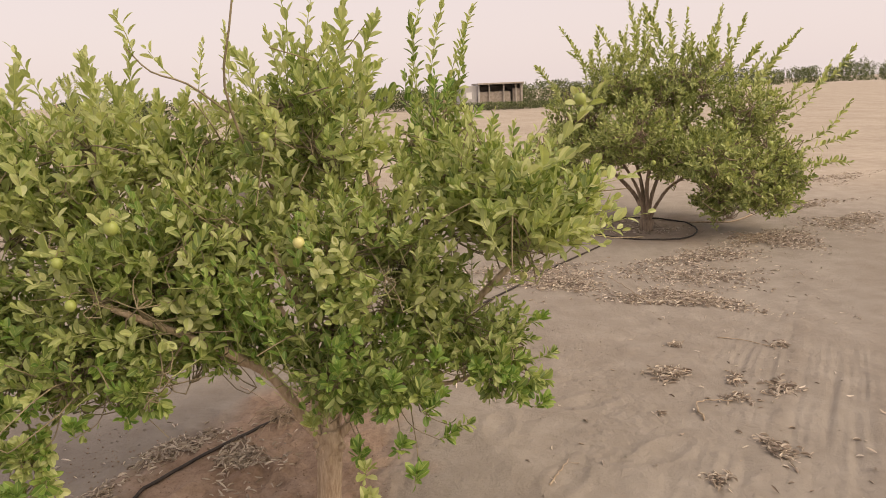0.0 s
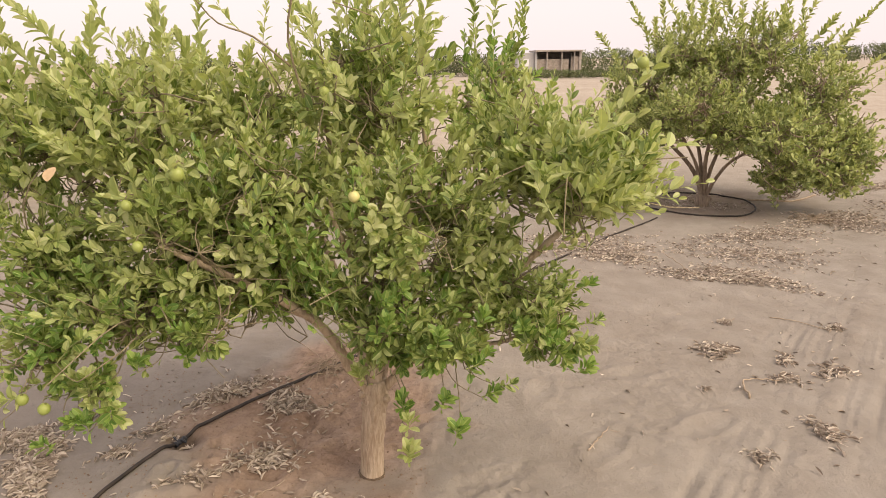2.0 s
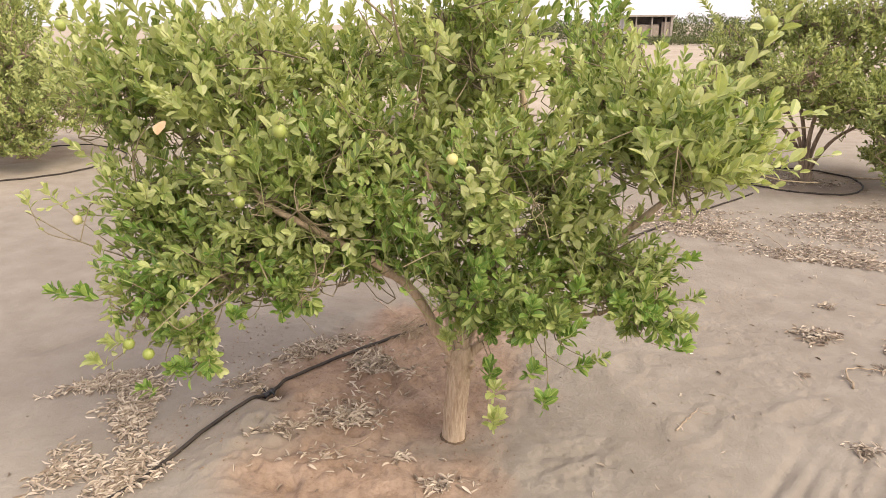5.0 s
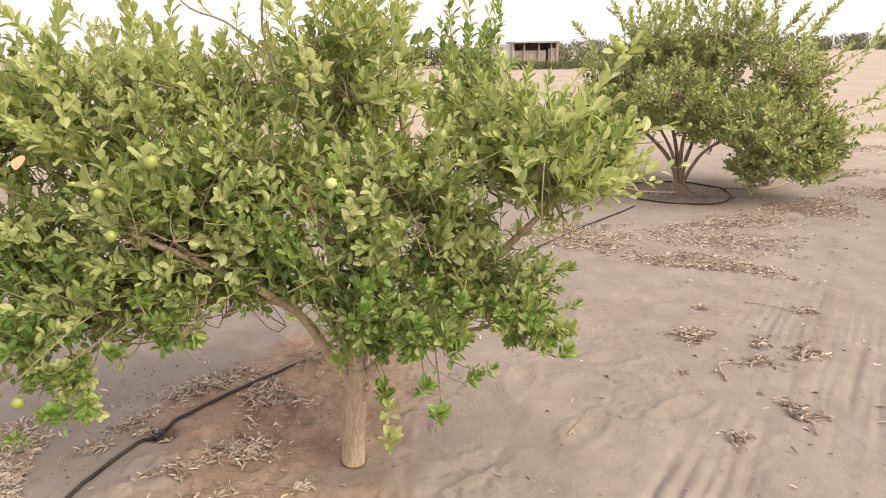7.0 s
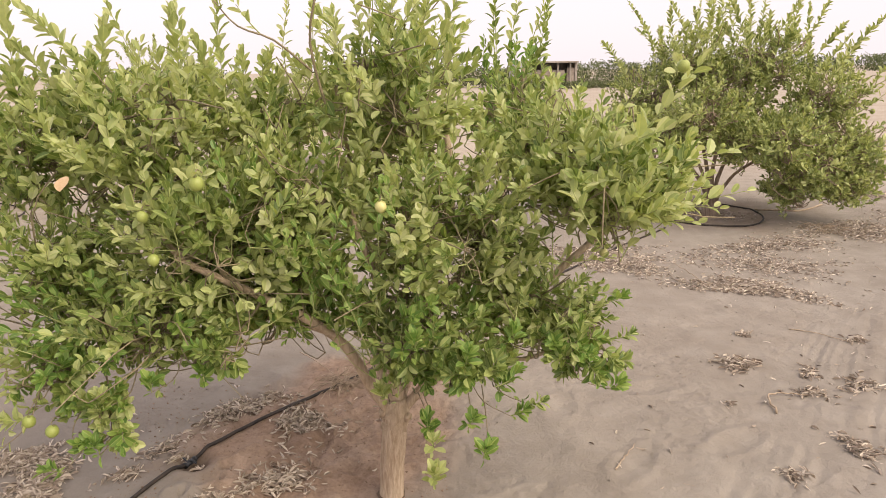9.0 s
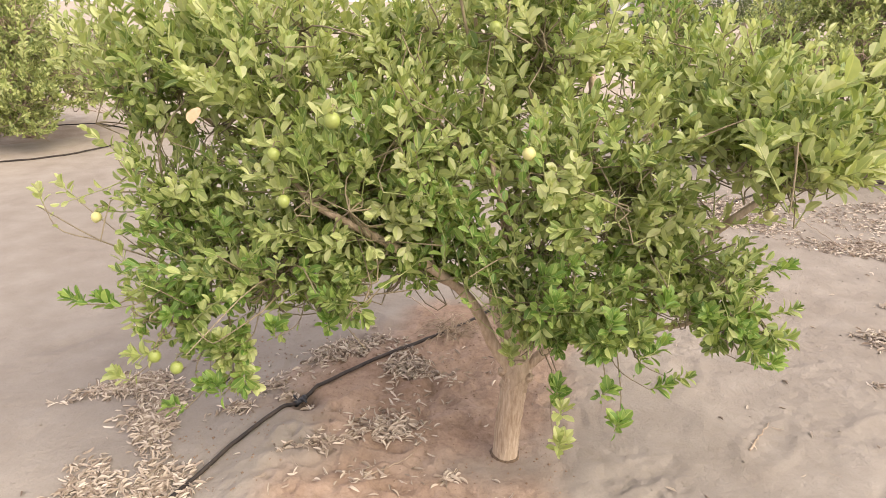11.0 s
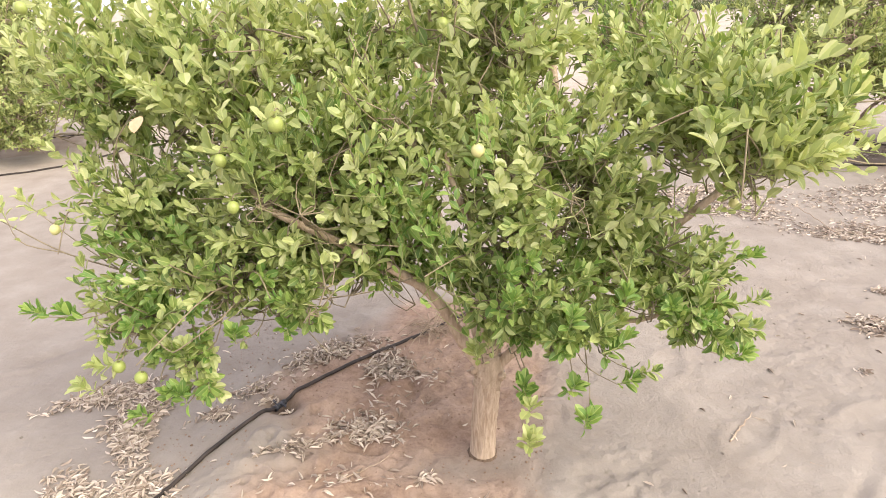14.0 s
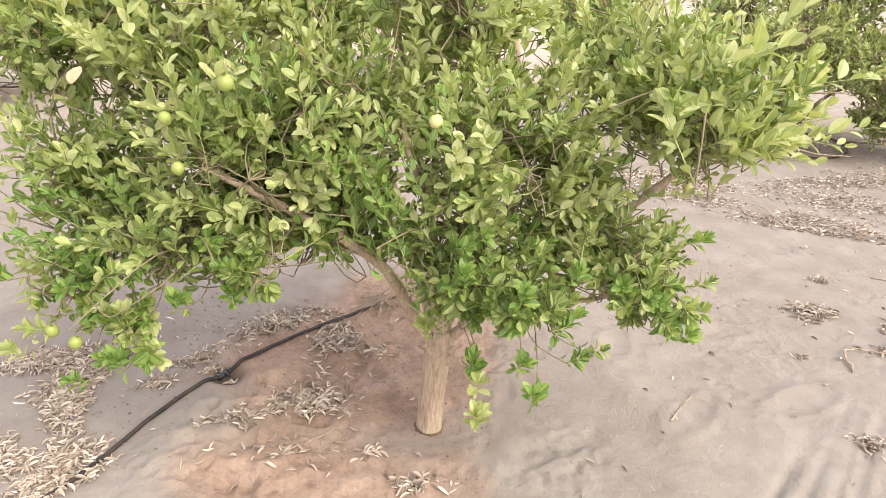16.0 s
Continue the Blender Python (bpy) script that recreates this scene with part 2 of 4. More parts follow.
# ---- leaves ----
def leaf_shape(full=True, fold=0.22, droop=0.16, width=0.5):
    """A leaf one unit long: x across, y along, z its upper side."""
    if full:
        ys, ws = (0.10, 0.34, 0.64, 0.88), (0.42, 0.90, 1.0, 0.62)
    else:
        ys, ws = (0.48,), (1.0,)
    v = [(0, 0, 0)]
    for y, w in zip(ys, ws):
        h = w * width / 2
        z = -droop * y * y
        v += [(-h, y, z + fold * h), (0, y, z), (h, y, z + fold * h)]
    v.append((0, 1, -droop))
    f = [(0, 2, 1), (0, 3, 2)]
    k = len(ys)
    for i in range(k - 1):
        a = 1 + 3 * i
        f += [(a, a + 1, a + 4), (a, a + 4, a + 3), (a + 1, a + 2, a + 5), (a + 1, a + 5, a + 4)]
    a, tip = 1 + 3 * (k - 1), len(v) - 1
    f += [(a, a + 1, tip), (a + 1, a + 2, tip)]
    return np.array(v, float), np.array(f, int)


FULL_LEAVES = [leaf_shape(True, 0.38, 0.14, 0.54), leaf_shape(True, 0.22, 0.24, 0.62), leaf_shape(True, 0.55, 0.04, 0.50), leaf_shape(True, 0.30, -0.12, 0.57), leaf_shape(True, 0.42, 0.30, 0.55)]
LOW_LEAVES = [leaf_shape(False, 0.3, 0.1, 0.52), leaf_shape(False, 0.15, 0.2, 0.56)]


def leaf_frames(p, axis, normal, size):
    """Frames (place, three axes with size) of leaves."""
    y = axis / np.linalg.norm(axis, axis=1, keepdims=True)
    z = normal - y * np.sum(normal * y, axis=1, keepdims=True)
    z /= np.maximum(np.linalg.norm(z, axis=1, keepdims=True), 1e-6)
    x = np.cross(y, z)
    s = size[:, None]
    return p, x * s, y * s, z * s


def leaves_mesh(name, frames, shapes, mat, rng):
    p, x, y, z = frames
    pick = rng.integers(0, len(shapes), len(p))
    vs, fs, cs, base = [], [], [], 0
    for k, (v, f) in enumerate(shapes):
        q = pick == k
        if not q.any():
            continue
        w = p[q][:, None] + v[None, :, 0, None] * x[q][:, None] + v[None, :, 1, None] * y[q][:, None] + v[None, :, 2, None] * z[q][:, None]
        m = len(w)
        ff = f[None] + (np.arange(m) * len(v))[:, None, None] + base
        vs.append(w.reshape(-1, 3))
        fs.append(ff.reshape(-1, 3))
        base += m * len(v)
        cs.append(np.tile(np.sign(v[:, 0]), m))
    me = tri_mesh(name, np.concatenate(vs), np.concatenate(fs), mat)
    return ribbed(me, np.concatenate(cs))


def ribbed(me, across):
    """Stores how far each point lies from the midrib."""
    across = np.asarray(across, np.float32)
    me.attributes.new("across", "FLOAT", "POINT").data.foreach_set("value", across)
    ends = np.empty(len(me.edges) * 2, np.int32)
    me.edges.foreach_get("vertices", ends)
    crease = (across[ends.reshape(-1, 2)] == 0).all(axis=1)
    me.attributes.new("sharp_edge", "BOOLEAN", "EDGE").data.foreach_set("value", crease)
    return me


class Foliage:
    """The shoots of one tree: stems and leaves, gathered by kind of leaf."""

    def __init__(self, seed, leaf, stem_r=0.0022):
        self.rng = np.random.default_rng(seed)
        self.leaf, self.stem_r = leaf, stem_r
        self.stems, self.greens = Soup(), Soup()
        self.rows = []

    def shoot(self, base, tip, n, kind=0, size=1.0, start=0.12, sides=4, stem=True, bend=0.06):
        """A leafy shoot from base to tip with n leaves set in a spiral round it."""
        g = self.rng
        base, tip = np.asarray(base, float), np.asarray(tip, float)
        d = tip - base
        length = np.linalg.norm(d)
        d /= length
        mid = (base + tip) / 2 + g.normal(0, bend, 3) * length
        pts = curve_points([base, mid, tip], 5)
        if stem:
            tube(self.greens, pts, self.stem_r, self.stem_r * 0.45, sides, cap=False)
        s = start + (1 - start) * np.linspace(0, 1, n) ** 0.75
        q = np.stack([np.interp(s * 4, range(5), pts[:, k]) for k in range(3)], axis=1)
        u = unit(np.cross(d, (0.21, 0.35, 0.9) if abs(d[2]) < 0.9 else (1, 0.2, 0)))
        w = np.cross(d, u)
        phi = np.arange(n) * 2.4 + g.uniform(0, 6.3) + g.normal(0, 0.18, n)
        r = np.cos(phi)[:, None] * u + np.sin(phi)[:, None] * w
        th = np.radians(np.interp(s, (0, 0.75, 1), (60, 44, 14)) + g.normal(0, 9, n))
        a = np.cos(th)[:, None] * d + np.sin(th)[:, None] * r
        a[:, 2] += g.normal(0.2, 0.12, n)
        nrm = d * 0.85 + np.array([0, -0.12, 0.5]) + g.normal(0, 0.2, (n, 3))
        sz = self.leaf * size * np.interp(s, (0, 0.35, 0.8, 1), (0.85, 1.05, 0.95, 0.6)) * g.uniform(0.75, 1.2, n)
        p, x, y, z = leaf_frames(q + a * 0.006, a, nrm, sz)
        self.rows.append((p, x, y, z, np.full(n, kind)))

    def gathered(self):
        return [np.concatenate([r[k] for r in self.rows]) for k in range(5)]


FULLNESS = 1.3


def lobe(fol, limbs, c, r, n, kinds, shell=0.35, up=0.5, length=(0.13, 0.27), leaves=(10, 16), size=1.0):
    """Fills an ellipsoid of the crown with shoots that grow out of the nearest limb."""
    g = fol.rng
    c, r = np.array(c, float), np.array(r, float)
    n = int(n * FULLNESS)
    near = limbs[np.argmin(np.linalg.norm(limbs - c, axis=1))]
    root = curve_points([near, near + (c - near) * 0.35 + g.normal(0, 0.035, 3), near + (c - near) * 0.7 + g.normal(0, 0.04, 3), c], 9)
    tube(fol.stems, root, fol.stem_r * 2.0, fol.stem_r * 1.1, 5, cap=False)
    hubs = [c + (g.normal(0, 1, 3) * r * 0.42) for _ in range(max(3, n // 6))]
    for h in hubs:
        tube(fol.stems, curve_points([root[5], (root[5] + h) / 2 + g.normal(0, 0.04, 3), h], 6), fol.stem_r * 1.4, fol.stem_r * 0.9, 4, cap=False)
    for _ in range(n):
        d = unit(g.normal(0, 1, 3))
        rad = (shell + (1 - shell) * g.uniform() ** 0.6)
        end = c + d * r * rad
        grow = unit(d * 0.8 + np.array([0, 0, up]) + g.normal(0, 0.24, 3))
        ln = g.uniform(*length)
        base = end - grow * ln
        h = hubs[int(np.argmin([np.linalg.norm(base - q) for q in hubs]))]
        tube(fol.stems, curve_points([h, (h + base) / 2 + g.normal(0, 0.02, 3) - np.array([0, 0, 0.015]), base], 4), fol.stem_r * 1.1, fol.stem_r * 0.9, 4, cap=False)
        # inner shoots: smaller leaves of the last, mostly darker kind, painting inner shade
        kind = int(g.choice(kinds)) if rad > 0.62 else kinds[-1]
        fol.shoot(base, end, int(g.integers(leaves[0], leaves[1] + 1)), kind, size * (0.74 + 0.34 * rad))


def lime_mesh(name, mat, r=1.0):
    bm = bmesh.new()
    bmesh.ops.create_uvsphere(bm, u_segments=16, v_segments=10, radius=1.0)
    for v in bm.verts:
        s = abs(v.co.z)
        v.co.z *= 1.06
        if v.co.z < -0.85:
            v.co.z -= 0.10 * (s - 0.85) / 0.15
    for f in bm.faces:
        f.smooth = True
    me = bpy.data.meshes.new(name)
    bm.to_mesh(me)
    bm.free()
    me.materials.append(mat)
    return me


lime_green_mesh = lime_mesh("lime_fruit", lime_skin)
lime_ripe_mesh = lime_mesh("lime_fruit_ripe", lime_ripe)


def calyx():
    bm = bmesh.new()
    bmesh.ops.create_cone(bm, cap_ends=True, segments=6, radius1=0.30, radius2=0.10, depth=0.22)
    for v in bm.verts:
        v.co.z += 1.10
    me = bpy.data.meshes.new("calyx")
    bm.to_mesh(me)
    bm.free()
    me.materials.append(calyx_green)
    return me


calyx_mesh = calyx()


# ---- ground ----
ROW = np.array([0.58, 0.815])      # along the orchard row
ACROSS = np.array([0.815, -0.58])


def smooth_noise(x, y, scale, seed):
    """Value noise on a lattice, vectorised."""
    g = np.random.default_rng(seed).uniform(-1, 1, (64, 64))
    u, v = x * scale, y * scale
    i, j = np.floor(u).astype(int), np.floor(v).astype(int)
    a, b = u - i, v - j
    a, b = a * a * (3 - 2 * a), b * b * (3 - 2 * b)
    q = lambda m, k: g[m % 64, k % 64]
    return (q(i, j) * (1 - a) + q(i + 1, j) * a) * (1 - b) + (q(i, j + 1) * (1 - a) + q(i + 1, j + 1) * a) * b


def ease(e0, e1, x):
    t = np.clip((x - e0) / (e1 - e0), 0, 1)
    return t * t * (3 - 2 * t)


TREES = [(-0.475, 1.95), (2.955, 6.9), (-6.45, 7.75), (-1.7, 11.3), (-6.4, 15.6)]


def track_band(x, y):
    """Where the tyre track runs, and the way across it."""
    c = x * ACROSS[0] + y * ACROSS[1]
    s = x * ROW[0] + y * ROW[1]
    c = c + 0.05 * np.sin(s * 0.9) + 0.012 * smooth_noise(x, y, 3.0, 8)
    left = ease(-0.40, -0.33, c) * (1 - ease(-0.02, 0.05, c))
    right = ease(0.06, 0.13, c) * (1 - ease(0.40, 0.47, c))
    band = (left + right) * ease(1.0, 1.6, s) * (1 - ease(9, 14, s))
    return band * np.clip(0.8 + 0.5 * smooth_noise(x, y, 1.4, 9), 0, 1), c


def ground_height(x, y):
    x, y = np.asarray(x, float), np.asarray(y, float)
    near = 1 - ease(8, 25, np.hypot(x, y - 3))
    h = 0.012 * smooth_noise(x, y, 1.1, 3) + 0.005 * smooth_noise(x, y, 3.7, 4) + near * (0.003 * smooth_noise(x, y, 8.0, 5) + 0.003 * smooth_noise(x, y, 19.0, 6))
    # crusted ripples and low scuffed ridges
    wx, wy = x + 0.12 * smooth_noise(x, y, 2.1, 30), y + 0.12 * smooth_noise(x, y, 2.1, 31)
    ridge = 1 - np.abs(smooth_noise(wx, wy, 3.1, 32)) * 2
    h = h + near * 0.004 * ridge * (0.5 + 0.5 * smooth_noise(x, y, 0.8, 33)) + near * 0.003 * (1 - 2 * np.abs(smooth_noise(wx * 1.0, wy * 1.4, 7.5, 34)))
    rug = 1 - ease(0.5, 1.05, np.hypot((x + 0.85) * 1.15, (y - 2.25) * 0.85))
    rug = rug * (1 - np.exp(-(np.hypot(x + 0.45, y - 1.93) / 0.17) ** 2))
    # the pipe lies in a smooth bed
    bed = np.full(np.shape(x), 9.0)
    for (ax, ay), (bx, by) in (((-2.6, -0.3), (-1.62, 1.49)), ((-1.62, 1.49), (-1.31, 2.17)), ((-1.31, 2.17), (-0.76, 2.82)), ((-0.76, 2.82), (-0.2, 3.6))):
        k = np.clip(((x - ax) * (bx - ax) + (y - ay) * (by - ay)) / ((bx - ax) ** 2 + (by - ay) ** 2), 0, 1)
        bed = np.minimum(bed, np.hypot(x - ax - k * (bx - ax), y - ay - k * (by - ay)))
    rug = rug * (0.12 + 0.88 * ease(0.02, 0.15, bed))
    h = h + rug * (0.015 * (1 - 2 * np.abs(smooth_noise(wx, wy, 5.2, 35))) + 0.013 * (1 - 2 * np.abs(smooth_noise(wx, wy, 13.0, 36))) + 0.007 * smooth_noise(x, y, 27.0, 37) + 0.007 * np.maximum(0, smooth_noise(x, y, 44.0, 74) + 0.4 * smooth_noise(x, y, 6.0, 75)))
    # scuffed places where the crust is broken into small ridges
    for sx, sy, r in ((0.06, 1.86, 0.20), (-0.02, 1.70, 0.16), (0.95, 3.05, 0.22), (1.0, 2.55, 0.26), (0.75, 2.2, 0.2), (0.45, 2.9, 0.2), (-0.15, 2.5, 0.25), (-2.2, 3.2, 0.3)):
        q = np.exp(-(np.hypot(x - sx, y - sy) / r) ** 4)
        h = h + q * (0.003 * (1 - 2 * np.abs(smooth_noise(wx * 1.3 + wy, wy - 0.6 * wx, 19.0, 38))) + 0.004 * smooth_noise(x, y, 42.0, 39))
    far = ease(15, 80, np.hypot(x, y))
    h = h + far * 0.25 * smooth_noise(x, y, 0.045, 7)
    # tyre track with its ribs beside the row
    band, c = track_band(x, y)
    rib = 0.25 * np.sin(c * 2 * np.pi / 0.062 + 4.0 * smooth_noise(c * 9, (x * ROW[0] + y * ROW[1]) * 0.8, 1.0, 70)) + smooth_noise(c * 24, (x * ROW[0] + y * ROW[1]) * 0.9, 1.0, 71) + 0.5 * smooth_noise(c * 40, (x * ROW[0] + y * ROW[1]) * 3.5, 1.0, 73)
    h = h * (1 - 0.4 * band) + band * (0.013 * np.clip(rib, -0.9, 0.9) * np.clip(0.6 + 0.8 * smooth_noise(x, y, 3.0, 72), 0.1, 1) - 0.008)
    # watering basins round the trunks
    for k, (tx, ty) in enumerate(TREES[:3]):
        d = np.hypot(x - tx, y - ty) + 0.08 * smooth_noise(x, y, 2.2, 20 + k)
        h = h - (0.016 if k == 0 else 0.03) * (1 - ease(0.25, 0.75, d)) + 0.022 * np.exp(-((d - 0.85) / 0.16) ** 2)
    # pit washed out by the dripper
    d = np.hypot(x + 1.285, y - 2.165)
    h = h - 0.036 * np.exp(-(d / 0.055) ** 4) + 0.008 * np.exp(-((d - 0.10) / 0.03) ** 2)
    # footprints and scuffs in the open sand
    for fx, fy, a in ((0.02, 1.85, 0.3), (0.55, 2.05, 0.9), (0.85, 2.75, 0.2), (0.35, 2.55, 1.2), (1.05, 2.2, 0.5), (-1.9, 3.0, 0.4), (-2.6, 2.6, 1.0)):
        u = (x - fx) * math.cos(a) + (y - fy) * math.sin(a)
        v = -(x - fx) * math.sin(a) + (y - fy) * math.cos(a)
        q = (u / 0.13) ** 2 + (v / 0.05) ** 2
        h = h - 0.012 * np.exp(-q) + 0.006 * np.exp(-((np.sqrt(q) - 1.6) / 0.4) ** 2)
    return h


def axis_steps(lo, hi, step, reach):
    a = list(np.arange(lo, hi, step))
    for sign in (-1, 1):
        d, p = step, (lo if sign < 0 else a[-1])
        out = []
        while abs(p) < reach:
            d *= 1.12
            p += sign * d
            out.append(p)
        a = out[::-1] + a if sign < 0 else a + out
    return np.array(a)


gx, gy = axis_steps(-2.4, 2.7, 0.0105, 2500), axis_steps(1.3, 3.7, 0.0105, 2500)
GX, GY = np.meshgrid(gx, gy)
GZ = ground_height(GX, GY)
gv = np.stack([GX.ravel(), GY.ravel(), GZ.ravel()], axis=1)
W = len(gx)
ii, jj = np.meshgrid(np.arange(len(gx) - 1), np.arange(len(gy) - 1))
q0 = (jj * W + ii).ravel()
ground_mesh = tri_mesh("ground", gv, np.stack([q0, q0 + 1, q0 + W + 1, q0 + W], axis=1), sand)
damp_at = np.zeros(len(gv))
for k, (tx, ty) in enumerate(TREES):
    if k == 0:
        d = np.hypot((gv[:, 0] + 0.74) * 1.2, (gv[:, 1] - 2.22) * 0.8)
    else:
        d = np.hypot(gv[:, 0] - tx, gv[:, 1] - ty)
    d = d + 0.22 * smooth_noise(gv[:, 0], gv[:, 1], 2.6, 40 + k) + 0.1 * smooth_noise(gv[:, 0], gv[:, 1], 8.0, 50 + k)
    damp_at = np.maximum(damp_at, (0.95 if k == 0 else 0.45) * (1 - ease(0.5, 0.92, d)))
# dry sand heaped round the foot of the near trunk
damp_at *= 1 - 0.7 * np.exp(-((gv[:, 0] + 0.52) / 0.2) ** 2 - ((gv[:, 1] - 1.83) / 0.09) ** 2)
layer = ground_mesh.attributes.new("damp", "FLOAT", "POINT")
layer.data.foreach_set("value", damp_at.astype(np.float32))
wet_at = np.exp(-(np.hypot(gv[:, 0] + 1.285, (gv[:, 1] - 2.165)) / 0.055) ** 2 * (1 + 0.5 * smooth_noise(gv[:, 0], gv[:, 1], 22.0, 60)))
ground_mesh.attributes.new("wet", "FLOAT", "POINT").data.foreach_set("value", (0.9 * wet_at).astype(np.float32))
ground_mesh.attributes.new("worn", "FLOAT", "POINT").data.foreach_set("value", (0.8 * track_band(gv[:, 0], gv[:, 1])[0]).astype(np.float32))
reach = np.hypot(gv[:, 0] - 1.0, gv[:, 1] - 3.0) + 1.5 * smooth_noise(gv[:, 0], gv[:, 1], 0.3, 61)
ground_mesh.attributes.new("dune", "FLOAT", "POINT").data.foreach_set("value", ease(5.0, 11.0, reach).astype(np.float32))
ground = tagged(new("ground", ground_mesh), "pale desert sand with tyre tracks and damp watering basins", "ground", kind="structure")


def on_ground(x, y, lift=0.0):
    return float(ground_height(x, y)) + lift


# ---- the lime tree close to the camera ----
def tree_empty(x, y, label):
    e = new("lime_tree")
    e.location = (x, y, on_ground(x, y))
    return tagged(e, label, "tree", "lime trees in rows")


def move(me, e):
    """Shift a mesh built in world coordinates under its tree."""
    me.transform(Matrix.Translation(-e.location))
    return me


def main_tree():
    e = tree_empty(*TREES[0], "bushy lime tree with pale trunk, green fruit and glossy leaves")
    bpy.context.view_layer.update()
    fol = Foliage(11, 0.040)
    g = fol.rng
    x0, y0 = TREES[0]
    z0 = on_ground(x0, y0)
    # peeled trunk with a swollen fork
    t = Soup()
    tube(t, curve_points([(x0, y0 - 0.05, z0 - 0.08), (x0 + 0.008, y0 - 0.052, 0.13), (x0 + 0.02, y0 - 0.06, 0.25), (x0 + 0.03, y0 - 0.07, 0.36)], 14), 0.047, 0.047, 18, 0.025, g, True, 0.007)
    child("trunk", move(t.mesh("trunk", bark_trunk), e), e, "pale peeled trunk with vertical grain")
    # swollen, shaggy collar under the fork and a dark ring at the soil
    t = Soup()
    tube(t, curve_points([(x0 + 0.024, y0 - 0.058, 0.305), (x0 + 0.03, y0 - 0.07, 0.335), (x0 + 0.033, y0 - 0.075, 0.375), (x0 + 0.03, y0 - 0.07, 0.42)], 12), 0.049, 0.043, 26, 0.10, g)
    for kx, ky, kz, kr in ((0.072, -0.10, 0.355, 0.019), (-0.018, -0.085, 0.365, 0.013)):
        k0 = np.array((x0 + kx, y0 + ky, kz))
        tube(t, [k0 + (-0.4 * kr, 0.8 * kr, -0.6 * kr), k0, k0 + (0.3 * kr, -0.5 * kr, 0.5 * kr), k0 + (0.4 * kr, -0.7 * kr, 0.9 * kr)], kr * 1.1, kr * 0.5, 9, 0.16, g)
    child("collar", move(t.mesh("collar", bark_limb), e), e, "rough swollen bark collar")
    t = Soup()
    tube(t, curve_points([(x0, y0 - 0.05, z0 - 0.04), (x0, y0 - 0.05, z0 - 0.005), (x0 + 0.001, y0 - 0.05, z0 + 0.014)], 4), 0.057, 0.053, 24, 0.06, g)
    child("root_ring", move(t.mesh("root_ring", bark_dark), e), e, "dark damp ring of bark at the soil")
    fork = np.array((x0 + 0.030, y0 - 0.07, 0.345))
    paths = [
        (0.024, 0.008, [fork, (-0.522, 1.86, 0.46), (-0.568, 1.82, 0.583), (-0.62, 1.78, 0.69), (-0.72, 1.68, 0.82), (-0.89, 1.61, 0.948), (-1.07, 1.58, 1.065), (-1.22, 1.80, 1.17)]),
        (0.032, 0.012, [fork, (-0.425, 1.88, 0.55), (-0.303, 1.97, 0.85), (-0.248, 1.97, 0.955), (-0.22, 2.05, 1.2), (-0.24, 2.2, 1.45)]),
        (0.015, 0.005, [fork, (-0.46, 1.86, 0.72), (-0.505, 1.69, 1.0), (-0.54, 1.66, 1.12), (-0.57, 1.80, 1.25)]),
        (0.014, 0.006, [fork, (-0.50, 2.05, 0.8), (-0.58, 2.1, 1.2), (-0.62, 2.0, 1.55)]),
        (0.020, 0.008, [fork, (-0.2, 1.85, 0.62), (0.05, 1.85, 0.82), (0.3, 1.78, 1.08), (0.5, 1.75, 1.2)]),
        (0.018, 0.006, [(-0.36, 1.92, 0.65), (-0.1, 2.15, 0.95), (0.08, 2.4, 1.3), (0.12, 2.55, 1.6)]),
        (0.020, 0.008, [fork, (-0.6, 2.2, 0.7), (-0.75, 2.45, 1.0), (-0.9, 2.6, 1.3)]),
        (0.018, 0.007, [(-0.70, 1.80, 0.76), (-0.95, 2.0, 0.82), (-1.3, 2.1, 1.0), (-1.65, 2.0, 1.3)]),
        (0.013, 0.005, [(-0.62, 1.80, 0.70), (-0.9, 1.74, 0.84), (-1.2, 1.70, 0.90), (-1.5, 1.66, 0.90)]),
        (0.018, 0.007, [fork, (-0.3, 2.2, 0.7), (-0.2, 2.5, 1.0), (-0.2, 2.7, 1.25)]),
        (0.010, 0.005, [(-0.2, 1.85, 0.62), (0.0, 1.75, 0.62), (0.2, 1.7, 0.72)]),
        (0.014, 0.006, [(-0.96, 1.82, 0.89), (-1.05, 1.8, 1.15), (-1.12, 1.85, 1.5)]),
    ]
    limb_pts = []
    for r0, r1, pts in paths:
        s = Soup()
        c = curve_points(pts, 18)
        tube(s, c, r0, r1, 10, 0.03, g)
        child("limb", move(s.mesh("limb", bark_limb), e), e)
        limb_pts.append(c[4:])
    limbs = np.concatenate(limb_pts)
    P, D, Y = 0, 1, 2
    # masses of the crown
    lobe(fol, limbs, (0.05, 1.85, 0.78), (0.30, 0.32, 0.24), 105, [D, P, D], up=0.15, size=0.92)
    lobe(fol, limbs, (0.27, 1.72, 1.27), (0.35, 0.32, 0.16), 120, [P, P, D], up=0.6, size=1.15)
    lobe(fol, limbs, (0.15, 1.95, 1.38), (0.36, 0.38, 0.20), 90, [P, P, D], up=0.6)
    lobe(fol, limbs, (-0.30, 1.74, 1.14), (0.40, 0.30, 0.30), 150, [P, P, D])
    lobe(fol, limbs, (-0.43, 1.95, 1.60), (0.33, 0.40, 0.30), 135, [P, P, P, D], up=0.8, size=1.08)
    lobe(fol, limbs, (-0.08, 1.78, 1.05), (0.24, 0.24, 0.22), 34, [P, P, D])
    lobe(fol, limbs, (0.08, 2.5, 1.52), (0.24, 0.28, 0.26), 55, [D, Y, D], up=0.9)
